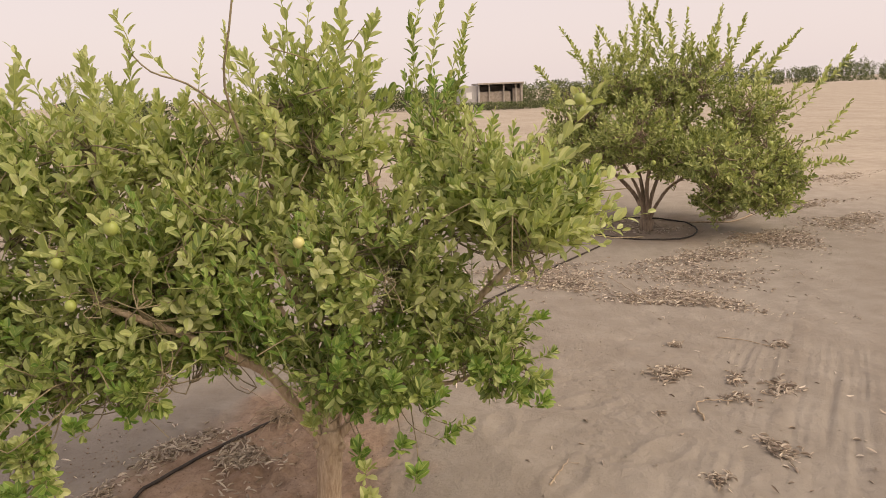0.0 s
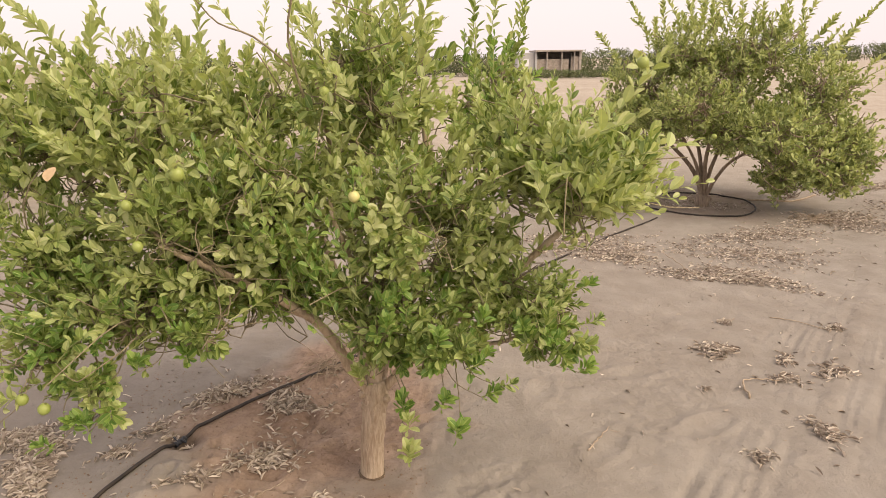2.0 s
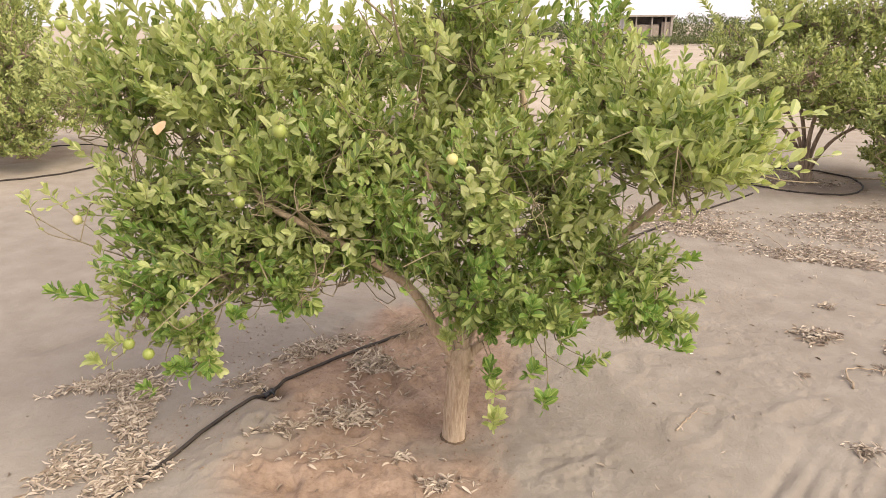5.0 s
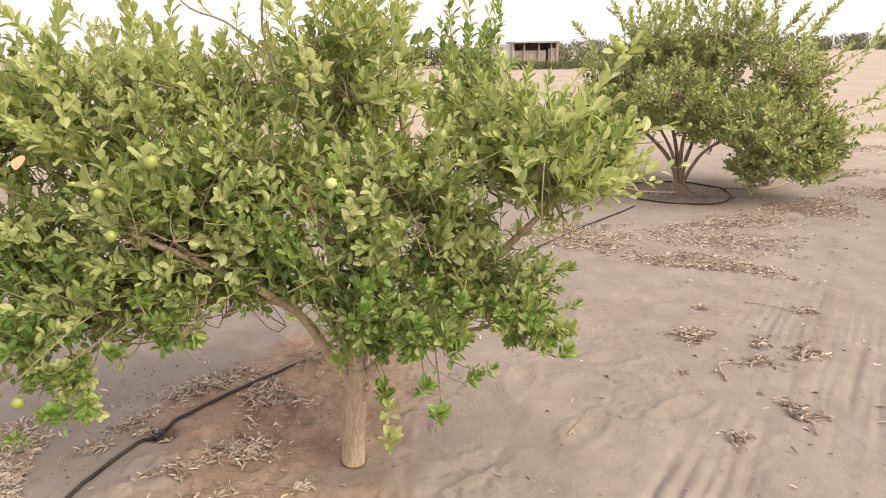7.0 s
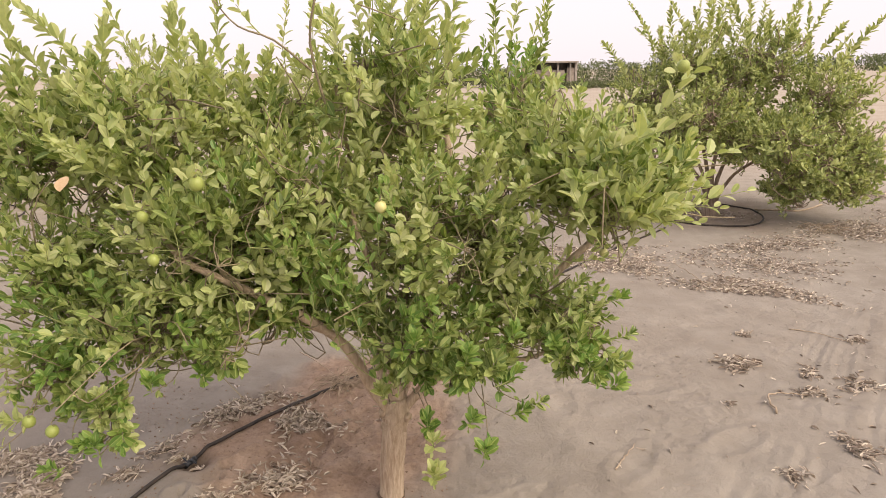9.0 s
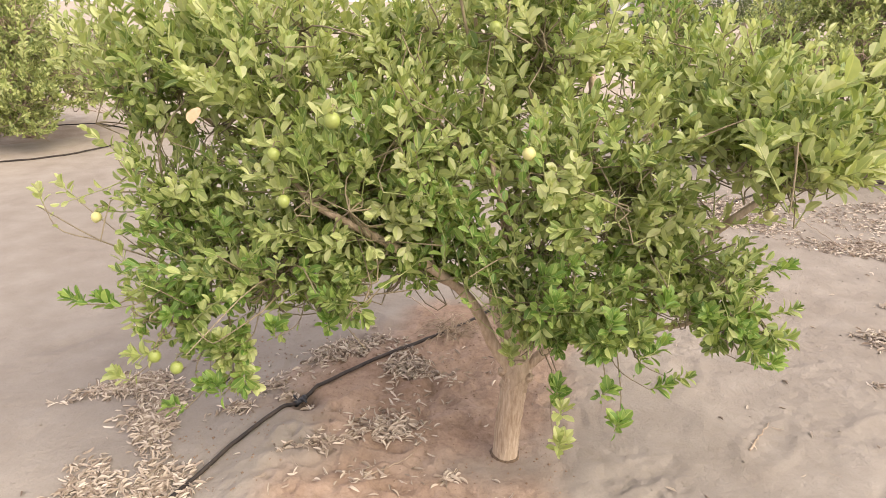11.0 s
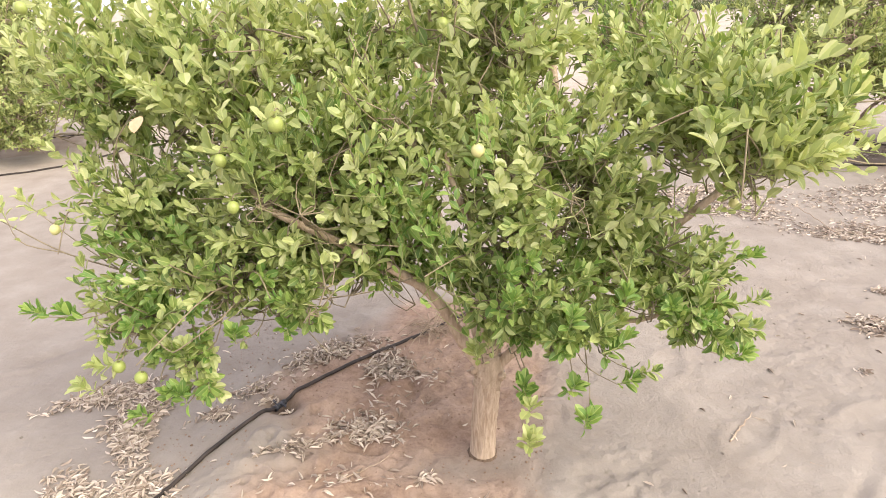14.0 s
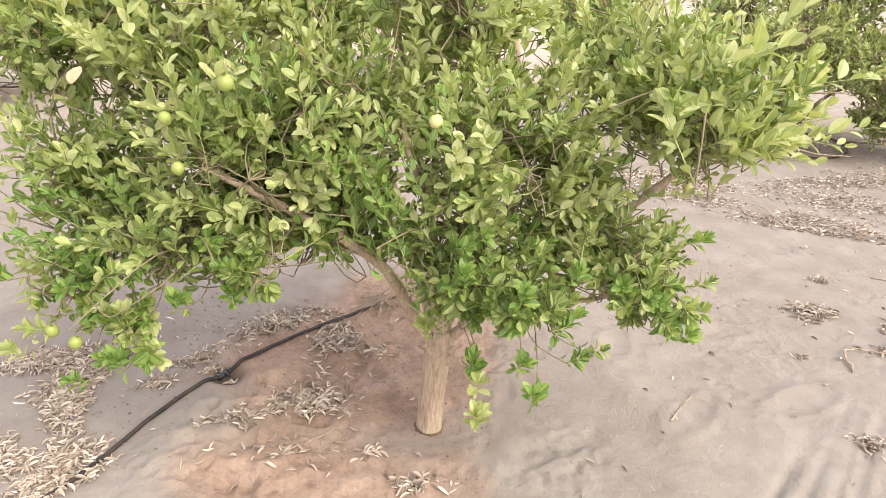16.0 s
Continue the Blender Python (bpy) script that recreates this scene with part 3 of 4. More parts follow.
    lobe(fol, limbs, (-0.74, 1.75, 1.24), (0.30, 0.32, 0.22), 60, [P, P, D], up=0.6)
    # left lobes here and below: extra deep leaves put shade into the colour
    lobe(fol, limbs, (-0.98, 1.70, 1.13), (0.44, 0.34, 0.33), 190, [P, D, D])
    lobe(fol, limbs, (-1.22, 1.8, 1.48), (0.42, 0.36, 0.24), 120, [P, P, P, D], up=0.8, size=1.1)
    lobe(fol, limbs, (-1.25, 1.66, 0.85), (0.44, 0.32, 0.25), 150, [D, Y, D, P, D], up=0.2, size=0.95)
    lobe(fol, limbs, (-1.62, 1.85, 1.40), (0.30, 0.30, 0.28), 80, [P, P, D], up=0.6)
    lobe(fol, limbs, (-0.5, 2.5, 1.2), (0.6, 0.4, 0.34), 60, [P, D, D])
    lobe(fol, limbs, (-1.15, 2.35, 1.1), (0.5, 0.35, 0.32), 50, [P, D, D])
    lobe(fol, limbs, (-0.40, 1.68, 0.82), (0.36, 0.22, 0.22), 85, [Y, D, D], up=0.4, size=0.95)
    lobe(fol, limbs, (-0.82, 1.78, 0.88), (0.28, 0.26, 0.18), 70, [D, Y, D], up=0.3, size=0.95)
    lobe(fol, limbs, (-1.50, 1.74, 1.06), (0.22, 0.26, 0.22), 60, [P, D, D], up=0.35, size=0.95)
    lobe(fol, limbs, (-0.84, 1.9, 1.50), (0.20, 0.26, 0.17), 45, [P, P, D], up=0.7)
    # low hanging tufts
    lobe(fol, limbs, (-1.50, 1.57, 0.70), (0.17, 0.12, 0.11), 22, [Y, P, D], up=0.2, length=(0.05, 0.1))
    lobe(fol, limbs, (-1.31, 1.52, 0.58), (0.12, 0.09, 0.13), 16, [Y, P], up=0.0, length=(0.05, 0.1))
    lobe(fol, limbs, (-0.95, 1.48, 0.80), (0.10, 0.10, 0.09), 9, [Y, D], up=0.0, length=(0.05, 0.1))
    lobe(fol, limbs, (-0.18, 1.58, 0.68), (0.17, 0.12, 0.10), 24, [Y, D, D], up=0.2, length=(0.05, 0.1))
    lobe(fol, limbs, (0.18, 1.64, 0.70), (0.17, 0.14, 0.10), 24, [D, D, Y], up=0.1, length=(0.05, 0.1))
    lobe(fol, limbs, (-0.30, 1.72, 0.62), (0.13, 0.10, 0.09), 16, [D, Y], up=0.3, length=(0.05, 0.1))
    # single shoots that stand out of the outline
    fol.shoot((-1.02, 1.6, 1.45), (-1.00, 1.58, 1.78), 20, P)
    fol.shoot((-1.10, 1.7, 1.45), (-1.22, 1.66, 1.80), 18, P)
    fol.shoot((-1.07, 1.72, 1.42), (-1.055, 1.70, 1.77), 38, P, 1.25)
    fol.shoot((-1.60, 1.78, 1.42), (-1.56, 1.76, 1.84), 34, P, 1.35)
    fol.shoot((-1.66, 1.78, 1.42), (-1.68, 1.76, 1.76), 28, P, 1.35)
    fol.shoot((-1.24, 1.78, 1.54), (-1.50, 1.76, 1.79), 32, P, 1.3)
    fol.shoot((-1.34, 1.78, 1.46), (-1.27, 1.76, 1.75), 28, P, 1.3)
    fol.shoot((-1.40, 1.80, 1.42), (-1.55, 1.78, 1.68), 26, P, 1.25)
    fol.shoot((-0.98, 1.80, 1.42), (-1.02, 1.78, 1.70), 28, P, 1.25)
    fol.shoot((-0.88, 1.82, 1.38), (-0.88, 1.80, 1.65), 26, P, 1.25)
    fol.shoot((-0.74, 1.85, 1.50), (-0.73, 1.84, 1.82), 24, P, 0.7)
    fol.shoot((-0.70, 1.85, 1.50), (-0.66, 1.84, 1.86), 24, P, 0.8)
    fol.shoot((-0.30, 1.84, 1.60), (-0.18, 1.82, 1.87), 28, P, 1.3)
    fol.shoot((-0.36, 1.84, 1.60), (-0.28, 1.82, 1.92), 30, P, 1.3)
    fol.shoot((-0.92, 1.72, 1.45), (-0.92, 1.70, 1.80), 24, P, 1.1)
    fol.shoot((0.0, 2.55, 1.6), (0.06, 2.6, 2.08), 24, P)
    fol.shoot((0.12, 2.55, 1.6), (0.26, 2.55, 1.98), 26, P, 1.1)
    fol.shoot((0.04, 2.5, 1.55), (0.12, 2.5, 1.99), 30, P, 1.15)
    fol.shoot((0.0, 2.5, 1.55), (-0.02, 2.48, 1.94), 28, D, 1.15)
    fol.shoot((0.14, 2.5, 1.5), (0.20, 2.45, 1.86), 28, D, 1.15)
    fol.shoot((-0.45, 1.95, 1.6), (-0.36, 1.9, 2.05), 22, P)
    fol.shoot((-0.5, 1.95, 1.6), (-0.52, 1.9, 2.1), 20, P)
    fol.shoot((0.02, 1.66, 1.20), (0.38, 1.46, 1.44), 15, P, 1.75)
    fol.shoot((0.10, 1.66, 1.14), (0.52, 1.47, 1.20), 20, P, 1.15)
    fol.shoot((0.18, 1.66, 1.12), (0.46, 1.47, 1.16), 16, P, 1.15)
    fol.shoot((0.22, 1.68, 1.16), (0.62, 1.52, 1.24), 16, P, 1.3)
    fol.shoot((0.20, 1.64, 1.24), (0.56, 1.50, 1.36), 14, P, 1.45)
    fol.shoot((0.26, 1.62, 1.30), (0.46, 1.5, 1.62), 16, P, 1.35)
    fol.shoot((0.05, 1.80, 0.98), (0.30, 1.76, 0.98), 13, P, 0.95)
    fol.shoot((0.05, 1.80, 0.86), (0.32, 1.74, 0.86), 15, D, 0.95)
    # young green canes in the heart of the crown
    for k in range(11):
        bx, bz = -0.86 + 0.05 * k + g.uniform(-0.05, 0.05), g.uniform(0.72, 0.86)
        fol.shoot((bx, 1.66, bz), (bx - 0.06 + g.uniform(-0.08, 0.08), 1.50 + g.uniform(-0.04, 0.08), bz + g.uniform(0.30, 0.55)), 19, Y if k % 4 else D, 1.02)
    fol.shoot((-0.50, 1.62, 0.66), (-0.66, 1.47, 1.14), 24, Y, 0.95, 0.02)

    def rosette(start, tip, aim, kind=Y, n=11, size=1.0):
        """A tuft of fresh leaves at the end of a thin hanging twig."""
        start, tip = np.array(start, float), np.array(tip, float)
        sag = (start + tip) / 2 + np.array((fol.rng.normal(0, 0.03), -0.03, -0.015))
        tube(fol.stems, curve_points([start, sag, tip], 8), 0.0022, 0.0013, 5, cap=False)
        fol.shoot(sag, tip, 4, kind, size * 0.8, 0.0, stem=False)
        fol.shoot(tip, tip + unit(aim) * 0.05, n, kind, size, 0.0)

    rosette((-0.33, 1.80, 0.42), (-0.315, 1.59, 0.25), (0.1, -0.3, 1), P, 15, 1.3)
    rosette((-0.14, 1.70, 0.55), (-0.145, 1.59, 0.335), (0.2, -0.3, 0.9), Y, 11, 1.3)
    rosette((-0.36, 1.76, 0.50), (-0.325, 1.61, 0.43), (-0.1, -0.3, 1), Y, 12, 1.3)
    rosette((-0.35, 1.76, 0.52), (-0.315, 1.61, 0.36), (0.1, -0.3, 1), P, 11, 1.1)
    rosette((-0.20, 1.70, 0.60), (-0.195, 1.59, 0.45), (0.3, -0.3, 0.8), Y, 13, 1.1)
    rosette((-0.20, 1.70, 0.62), (-0.055, 1.59, 0.49), (0.8, -0.2, 0.5), Y, 13, 1.05)
    rosette((-0.15, 1.70, 0.64), (-0.095, 1.59, 0.58), (0.4, -0.3, 0.9), Y, 13, 1.1)
    rosette((-0.10, 1.75, 0.62), (0.005, 1.59, 0.53), (0.8, -0.3, 0.3), D, 10, 0.95)
    rosette((-0.25, 1.75, 0.66), (-0.21, 1.50, 0.72), (0.2, -0.3, 1), Y, 14, 1.15)
    rosette((-0.30, 1.75, 0.66), (-0.36, 1.48, 0.78), (0.0, -0.3, 1), Y, 14, 1.1)
    rosette((-0.20, 1.75, 0.70), (-0.08, 1.52, 0.78), (0.3, -0.3, 1), Y, 14, 1.15)
    rosette((-0.47, 1.80, 0.48), (-0.475, 1.64, 0.54), (-0.2, -0.4, 1), P, 16, 1.1)
    rosette((-0.40, 1.80, 0.50), (-0.44, 1.66, 0.57), (0.1, -0.4, 1), P, 13, 1.0)
    rosette((-0.38, 1.80, 0.50), (-0.335, 1.70, 0.56), (0.5, -0.4, 0.8), D, 12, 0.95)
    rosette((-0.42, 1.80, 0.54), (-0.42, 1.70, 0.64), (0.0, -0.4, 1), Y, 12)
    rosette((-0.48, 1.80, 0.60), (-0.52, 1.68, 0.68), (-0.2, -0.4, 1), D, 12)
    rosette((0.18, 1.78, 0.64), (0.31, 1.72, 0.51), (0.6, -0.3, 0.6), Y, 15, 1.1)
    rosette((0.22, 1.85, 0.82), (0.30, 1.74, 0.83), (1, 0, 0.35), Y, 15, 1.05)
    rosette((0.20, 1.78, 0.72), (0.33, 1.72, 0.70), (1, -0.1, 0.4), D, 12)
    rosette((0.18, 1.76, 0.68), (0.30, 1.72, 0.62), (1, -0.2, 0.3), D, 12)
    # bare grey twig with a yellowed tuft reaching out of the crown
    tube(fol.stems, curve_points([(-1.45, 1.72, 0.72), (-1.62, 1.72, 0.80), (-1.80, 1.72, 0.86), (-1.99, 1.72, 0.97)], 10), 0.004, 0.0018, 5)
    rosette((-1.62, 1.72, 0.80), (-1.87, 1.72, 1.01), (-0.4, -0.1, 0.8), P, 9, 0.95)
    rosette((-1.80, 1.72, 0.86), (-1.97, 1.72, 0.98), (-0.2, 0, 1), P, 9, 0.9)
    rosette((-1.30, 1.53, 0.56), (-1.34, 1.47, 0.47), (-0.1, -0.2, 0.6), Y, 12)
    rosette((-1.50, 1.62, 0.80), (-1.66, 1.52, 0.72), (-0.7, -0.1, 0.6), Y, 13, 1.1)
    rosette((-1.48, 1.62, 0.74), (-1.56, 1.50, 0.58), (-0.6, -0.3, 0.2), P, 13, 1.1)
    rosette((-1.40, 1.58, 0.62), (-1.40, 1.49, 0.47), (0.1, -0.3, 0.5), Y, 12, 1.0)
    rosette((-1.40, 1.58, 0.60), (-1.47, 1.49, 0.40), (-0.5, -0.3, 0.3), Y, 12, 1.0)
    rosette((-1.54, 1.58, 0.66), (-1.63, 1.48, 0.50), (-0.4, -0.3, 0.5), P, 11, 1.1)
    rosette((-1.60, 1.60, 0.76), (-1.74, 1.50, 0.74), (-0.8, -0.2, 0.5), Y, 14, 1.0)
    rosette((-1.10, 1.62, 0.76), (-1.16, 1.48, 0.67), (0.1, -0.3, 0.8), Y, 13, 1.05)
    rosette((-0.98, 1.62, 0.78), (-1.00, 1.48, 0.70), (0.1, -0.3, 0.6), Y, 14, 1.1)
    rosette((-1.25, 1.62, 0.70), (-1.31, 1.48, 0.62), (0.0, -0.3, 0.8), P, 12, 1.1)
    # a spray of large pale leaves and long pale shoots at the front
    fol.shoot((-1.08, 1.56, 1.18), (-1.15, 1.43, 1.24), 10, P, 1.6)
    fol.shoot((-1.0, 1.52, 1.26), (-0.94, 1.40, 1.33), 9, P, 1.2)
    fol.shoot((-0.30, 1.60, 1.05), (-0.34, 1.44, 1.22), 12, P, 1.1)
    fol.shoot((-0.42, 1.55, 1.02), (-0.40, 1.42, 1.16), 11, P, 1.1)
    # a thin bare branch with a few leaves against the sky
    tube(fol.stems, curve_points([(-0.62, 1.8, 1.45), (-0.66, 1.74, 1.68), (-0.62, 1.7, 1.85), (-0.58, 1.68, 2.02)], 10), 0.005, 0.003, 6)
    tube(fol.stems, curve_points([(-0.66, 1.75, 1.6), (-0.76, 1.7, 1.69), (-0.86, 1.69, 1.73), (-0.92, 1.68, 1.80)], 10), 0.004, 0.002, 5)
    fol.shoot((-0.60, 1.69, 1.92), (-0.58, 1.68, 2.05), 7, P)
    fol.shoot((-0.90, 1.68, 1.78), (-0.93, 1.67, 1.88), 9, P)
    fol.shoot((-0.80, 1.7, 1.71), (-0.86, 1.69, 1.79), 6, P)
    fol.shoot((-0.40, 1.68, 0.7), (-0.30, 1.52, 0.92), 16, Y)
    fol.shoot((-0.55, 1.66, 0.75), (-0.58, 1.50, 1.05), 20, Y)
    fol.shoot((-0.70, 1.62, 0.8), (-0.72, 1.45, 1.15), 20, Y)
    fol.shoot((-1.6, 1.7, 1.1), (-1.82, 1.6, 1.02), 9, P)
    # fruit, each on its own leafy spur
    fruit = ((-0.452, 1.50, 1.221, 0.021, 1), (-0.938, 1.41, 1.312, 0.024, 0), (0.272, 1.64, 1.202, 0.018, 0), (0.306, 1.86, 0.968, 0.018, 1), (-1.48, 1.49, 0.545, 0.023, 0),
             (-1.55, 1.50, 0.575, 0.023, 0), (0.25, 1.69, 0.69, 0.024, 0), (0.40, 1.50, 1.60, 0.021, 0), (-1.1, 1.43, 1.22, 0.019, 0), (-1.08, 1.42, 1.10, 0.019, 0), (-1.72, 1.60, 0.98, 0.018, 1),
             (-0.18, 1.58, 0.64, 0.018, 0), (-0.55, 1.7, 1.52, 0.02, 0), (0.24, 1.56, 1.40, 0.022, 0), (-1.66, 1.6, 1.6, 0.02, 0))
    for fx, fy, fz, r, ripe in fruit:
        fol.shoot((fx + g.uniform(-0.05, 0.05), fy + 0.16, fz - 0.03), (fx, fy + 0.03, fz + 0.02), 9, P if fz > 1 else D, 0.95)
        tube(fol.stems, curve_points([(fx, fy + 0.06, fz + 0.02), (fx, fy + 0.02, fz + r * 1.5), (fx, fy, fz + r)], 5), 0.002, 0.0016, 4, cap=False)
    child("twig_work", move(fol.stems.mesh("twig_work", bark_twig), e), e, kind="stuff")
    child("green_wood", move(fol.greens.mesh("green_wood", bark_green), e), e, "pale green shoots", kind="stuff")
    # the crown: the front leaves one by one, the others together
    p, x, y, z, kind = fol.gathered()
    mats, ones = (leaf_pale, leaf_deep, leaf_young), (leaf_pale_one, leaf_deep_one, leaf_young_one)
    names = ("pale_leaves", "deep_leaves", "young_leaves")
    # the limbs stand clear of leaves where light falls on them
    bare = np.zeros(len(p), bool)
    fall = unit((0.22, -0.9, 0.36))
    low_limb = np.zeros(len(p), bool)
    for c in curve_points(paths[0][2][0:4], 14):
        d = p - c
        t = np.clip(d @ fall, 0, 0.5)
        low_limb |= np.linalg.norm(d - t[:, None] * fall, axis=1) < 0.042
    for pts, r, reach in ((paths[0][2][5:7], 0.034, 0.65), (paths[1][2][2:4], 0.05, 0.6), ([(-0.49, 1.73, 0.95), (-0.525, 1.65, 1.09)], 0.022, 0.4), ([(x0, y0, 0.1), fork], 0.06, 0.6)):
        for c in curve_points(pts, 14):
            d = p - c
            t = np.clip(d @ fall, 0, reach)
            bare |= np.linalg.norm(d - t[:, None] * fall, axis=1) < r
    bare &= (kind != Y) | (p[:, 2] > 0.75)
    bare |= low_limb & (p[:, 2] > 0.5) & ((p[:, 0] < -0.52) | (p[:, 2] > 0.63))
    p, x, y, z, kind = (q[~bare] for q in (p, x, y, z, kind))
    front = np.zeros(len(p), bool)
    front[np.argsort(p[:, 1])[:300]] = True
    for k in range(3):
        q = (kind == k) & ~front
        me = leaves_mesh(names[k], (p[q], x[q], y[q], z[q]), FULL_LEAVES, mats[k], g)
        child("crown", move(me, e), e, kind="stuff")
    singles = [[ribbed(tri_mesh("leaf", v, f, m), np.sign(v[:, 0])) for v, f in FULL_LEAVES] for m in ones]
    for i in np.nonzero(front)[0]:
        ob = child("leaf", singles[kind[i]][int(g.integers(0, len(FULL_LEAVES)))], e)
        m = Matrix.Identity(4)
        for c, a in enumerate((x[i], y[i], z[i], p[i] - np.array(e.location))):
            for r in range(3):
                m[r][c] = a[r]
        ob.matrix_local = m
    for fx, fy, fz, r, ripe in fruit:
        ob = child("lime", lime_ripe_mesh if ripe else lime_green_mesh, e, "yellowing lime" if ripe else "round green lime")
        ob.location = Vector((fx, fy, fz)) - e.location
        ob.scale = (r * 0.85, r * 0.85, r * 0.85)
        ob.rotation_euler = (g.uniform(-0.4, 0.4), g.uniform(-0.4, 0.4), g.uniform(0, 6))
        child("calyx", calyx_mesh, ob, "small brown-green calyx")
    # one withered leaf among the green
    v, f = leaf_shape(True, 0.15, 0.2, 0.85)
    ob = child("withered_leaf", tri_mesh("withered_leaf", v * 0.05, f, leaf_withered), e, "withered orange-tan leaf")
    ob.location = Vector((-1.275, 1.365, 1.305)) - e.location
    ob.rotation_euler = (radians(55), radians(-8), radians(-12))
    e.location += Vector((0.025, 0.03, 0))
    return e


main_tree()


def row_tree(k, label, height, spread, seed, shoots, n_lobes=14):
    """Another lime tree of the orchard: forked stems and a broad low crown with upright shoots."""
    x0, y0 = TREES[k]
    e = tree_empty(x0, y0, label)
    bpy.context.view_layer.update()
    z0 = e.location.z
    fol = Foliage(seed, 0.07, 0.004)
    g = fol.rng
    t = Soup()
    tube(t, curve_points([(x0, y0, z0 - 0.06), (x0 + 0.01, y0, z0 + 0.08), (x0 + 0.015, y0, z0 + 0.2)], 7), 0.075, 0.085, 12, 0.04, g, True, 0.02)
    child("trunk", move(t.mesh("trunk", bark_limb), e), e, "short grey-brown trunk")
    pts = []
    stems = 6
    for i in range(stems):
        a = i * 6.283 / stems + g.uniform(-0.3, 0.3)
        reach = spread * g.uniform(0.35, 0.6)
        top = height * g.uniform(0.6, 0.78)
        c = curve_points([(x0, y0, z0 + 0.15), (x0 + 0.35 * reach * math.cos(a), y0 + 0.35 * reach * math.sin(a), z0 + 0.28 * height),
                          (x0 + reach * math.cos(a), y0 + reach * math.sin(a), z0 + top)], 12)
        s = Soup()
        tube(s, c, 0.036, 0.014, 8, 0.04, g)
        child("limb", move(s.mesh("limb", bark_limb), e), e)
        pts.append(c[4:])
    limbs = np.concatenate(pts)
    for i in range(n_lobes):
        a = i * 2.4 + g.uniform(-0.3, 0.3)
        f = math.sqrt((i + 0.5) / n_lobes)
        zz = height * (0.60 - 0.26 * f * f) + g.uniform(-0.08, 0.08)
        c = (x0 + 0.78 * spread * f * math.cos(a), y0 + 0.78 * spread * f * math.sin(a), z0 + zz)
        lobe(fol, limbs, c, (0.30 * spread, 0.30 * spread, 0.20 * height), shoots // n_lobes, [0], 0.3, 0.55, (0.16, 0.34), (9, 14))
    # tall water shoots that break the outline
    for i in range(60):
        a, f = g.uniform(0, 6.283), math.sqrt(g.uniform(0.02, 1))
        bx, by = x0 + 0.85 * spread * f * math.cos(a), y0 + 0.85 * spread * f * math.sin(a)
        zb = z0 + height * (0.80 - 0.28 * f * f)
        ln = g.uniform(0.2, 0.55)
        d = unit((math.cos(a) * (0.1 + 0.7 * f) + g.normal(0, 0.2), math.sin(a) * (0.1 + 0.7 * f) + g.normal(0, 0.2), 1.0))
        b = np.array((bx, by, zb))
        fol.shoot(b, b + d * ln, int(6 + ln * 75), 0, 1.15)
    child("twig_work", move(fol.stems.mesh("twig_work", bark_twig), e), e, kind="stuff")
    child("green_wood", move(fol.greens.mesh("green_wood", bark_green), e), e, "pale green shoots", kind="stuff")
    p, x, y, z, kind = fol.gathered()
    child("crown", move(leaves_mesh("crown", (p, x, y, z), LOW_LEAVES, leaf_row, g), e), e, kind="stuff")
    for i in range(22):
        a, f = g.uniform(0, 6.283), g.uniform(0.4, 1)
        ob = child("lime", lime_green_mesh, e)
        ob.location = (spread * f * math.cos(a) * 0.9, spread * f * math.sin(a) * 0.9, height * g.uniform(0.3, 0.62))
        ob.scale = (0.026, 0.026, 0.026)
    return e


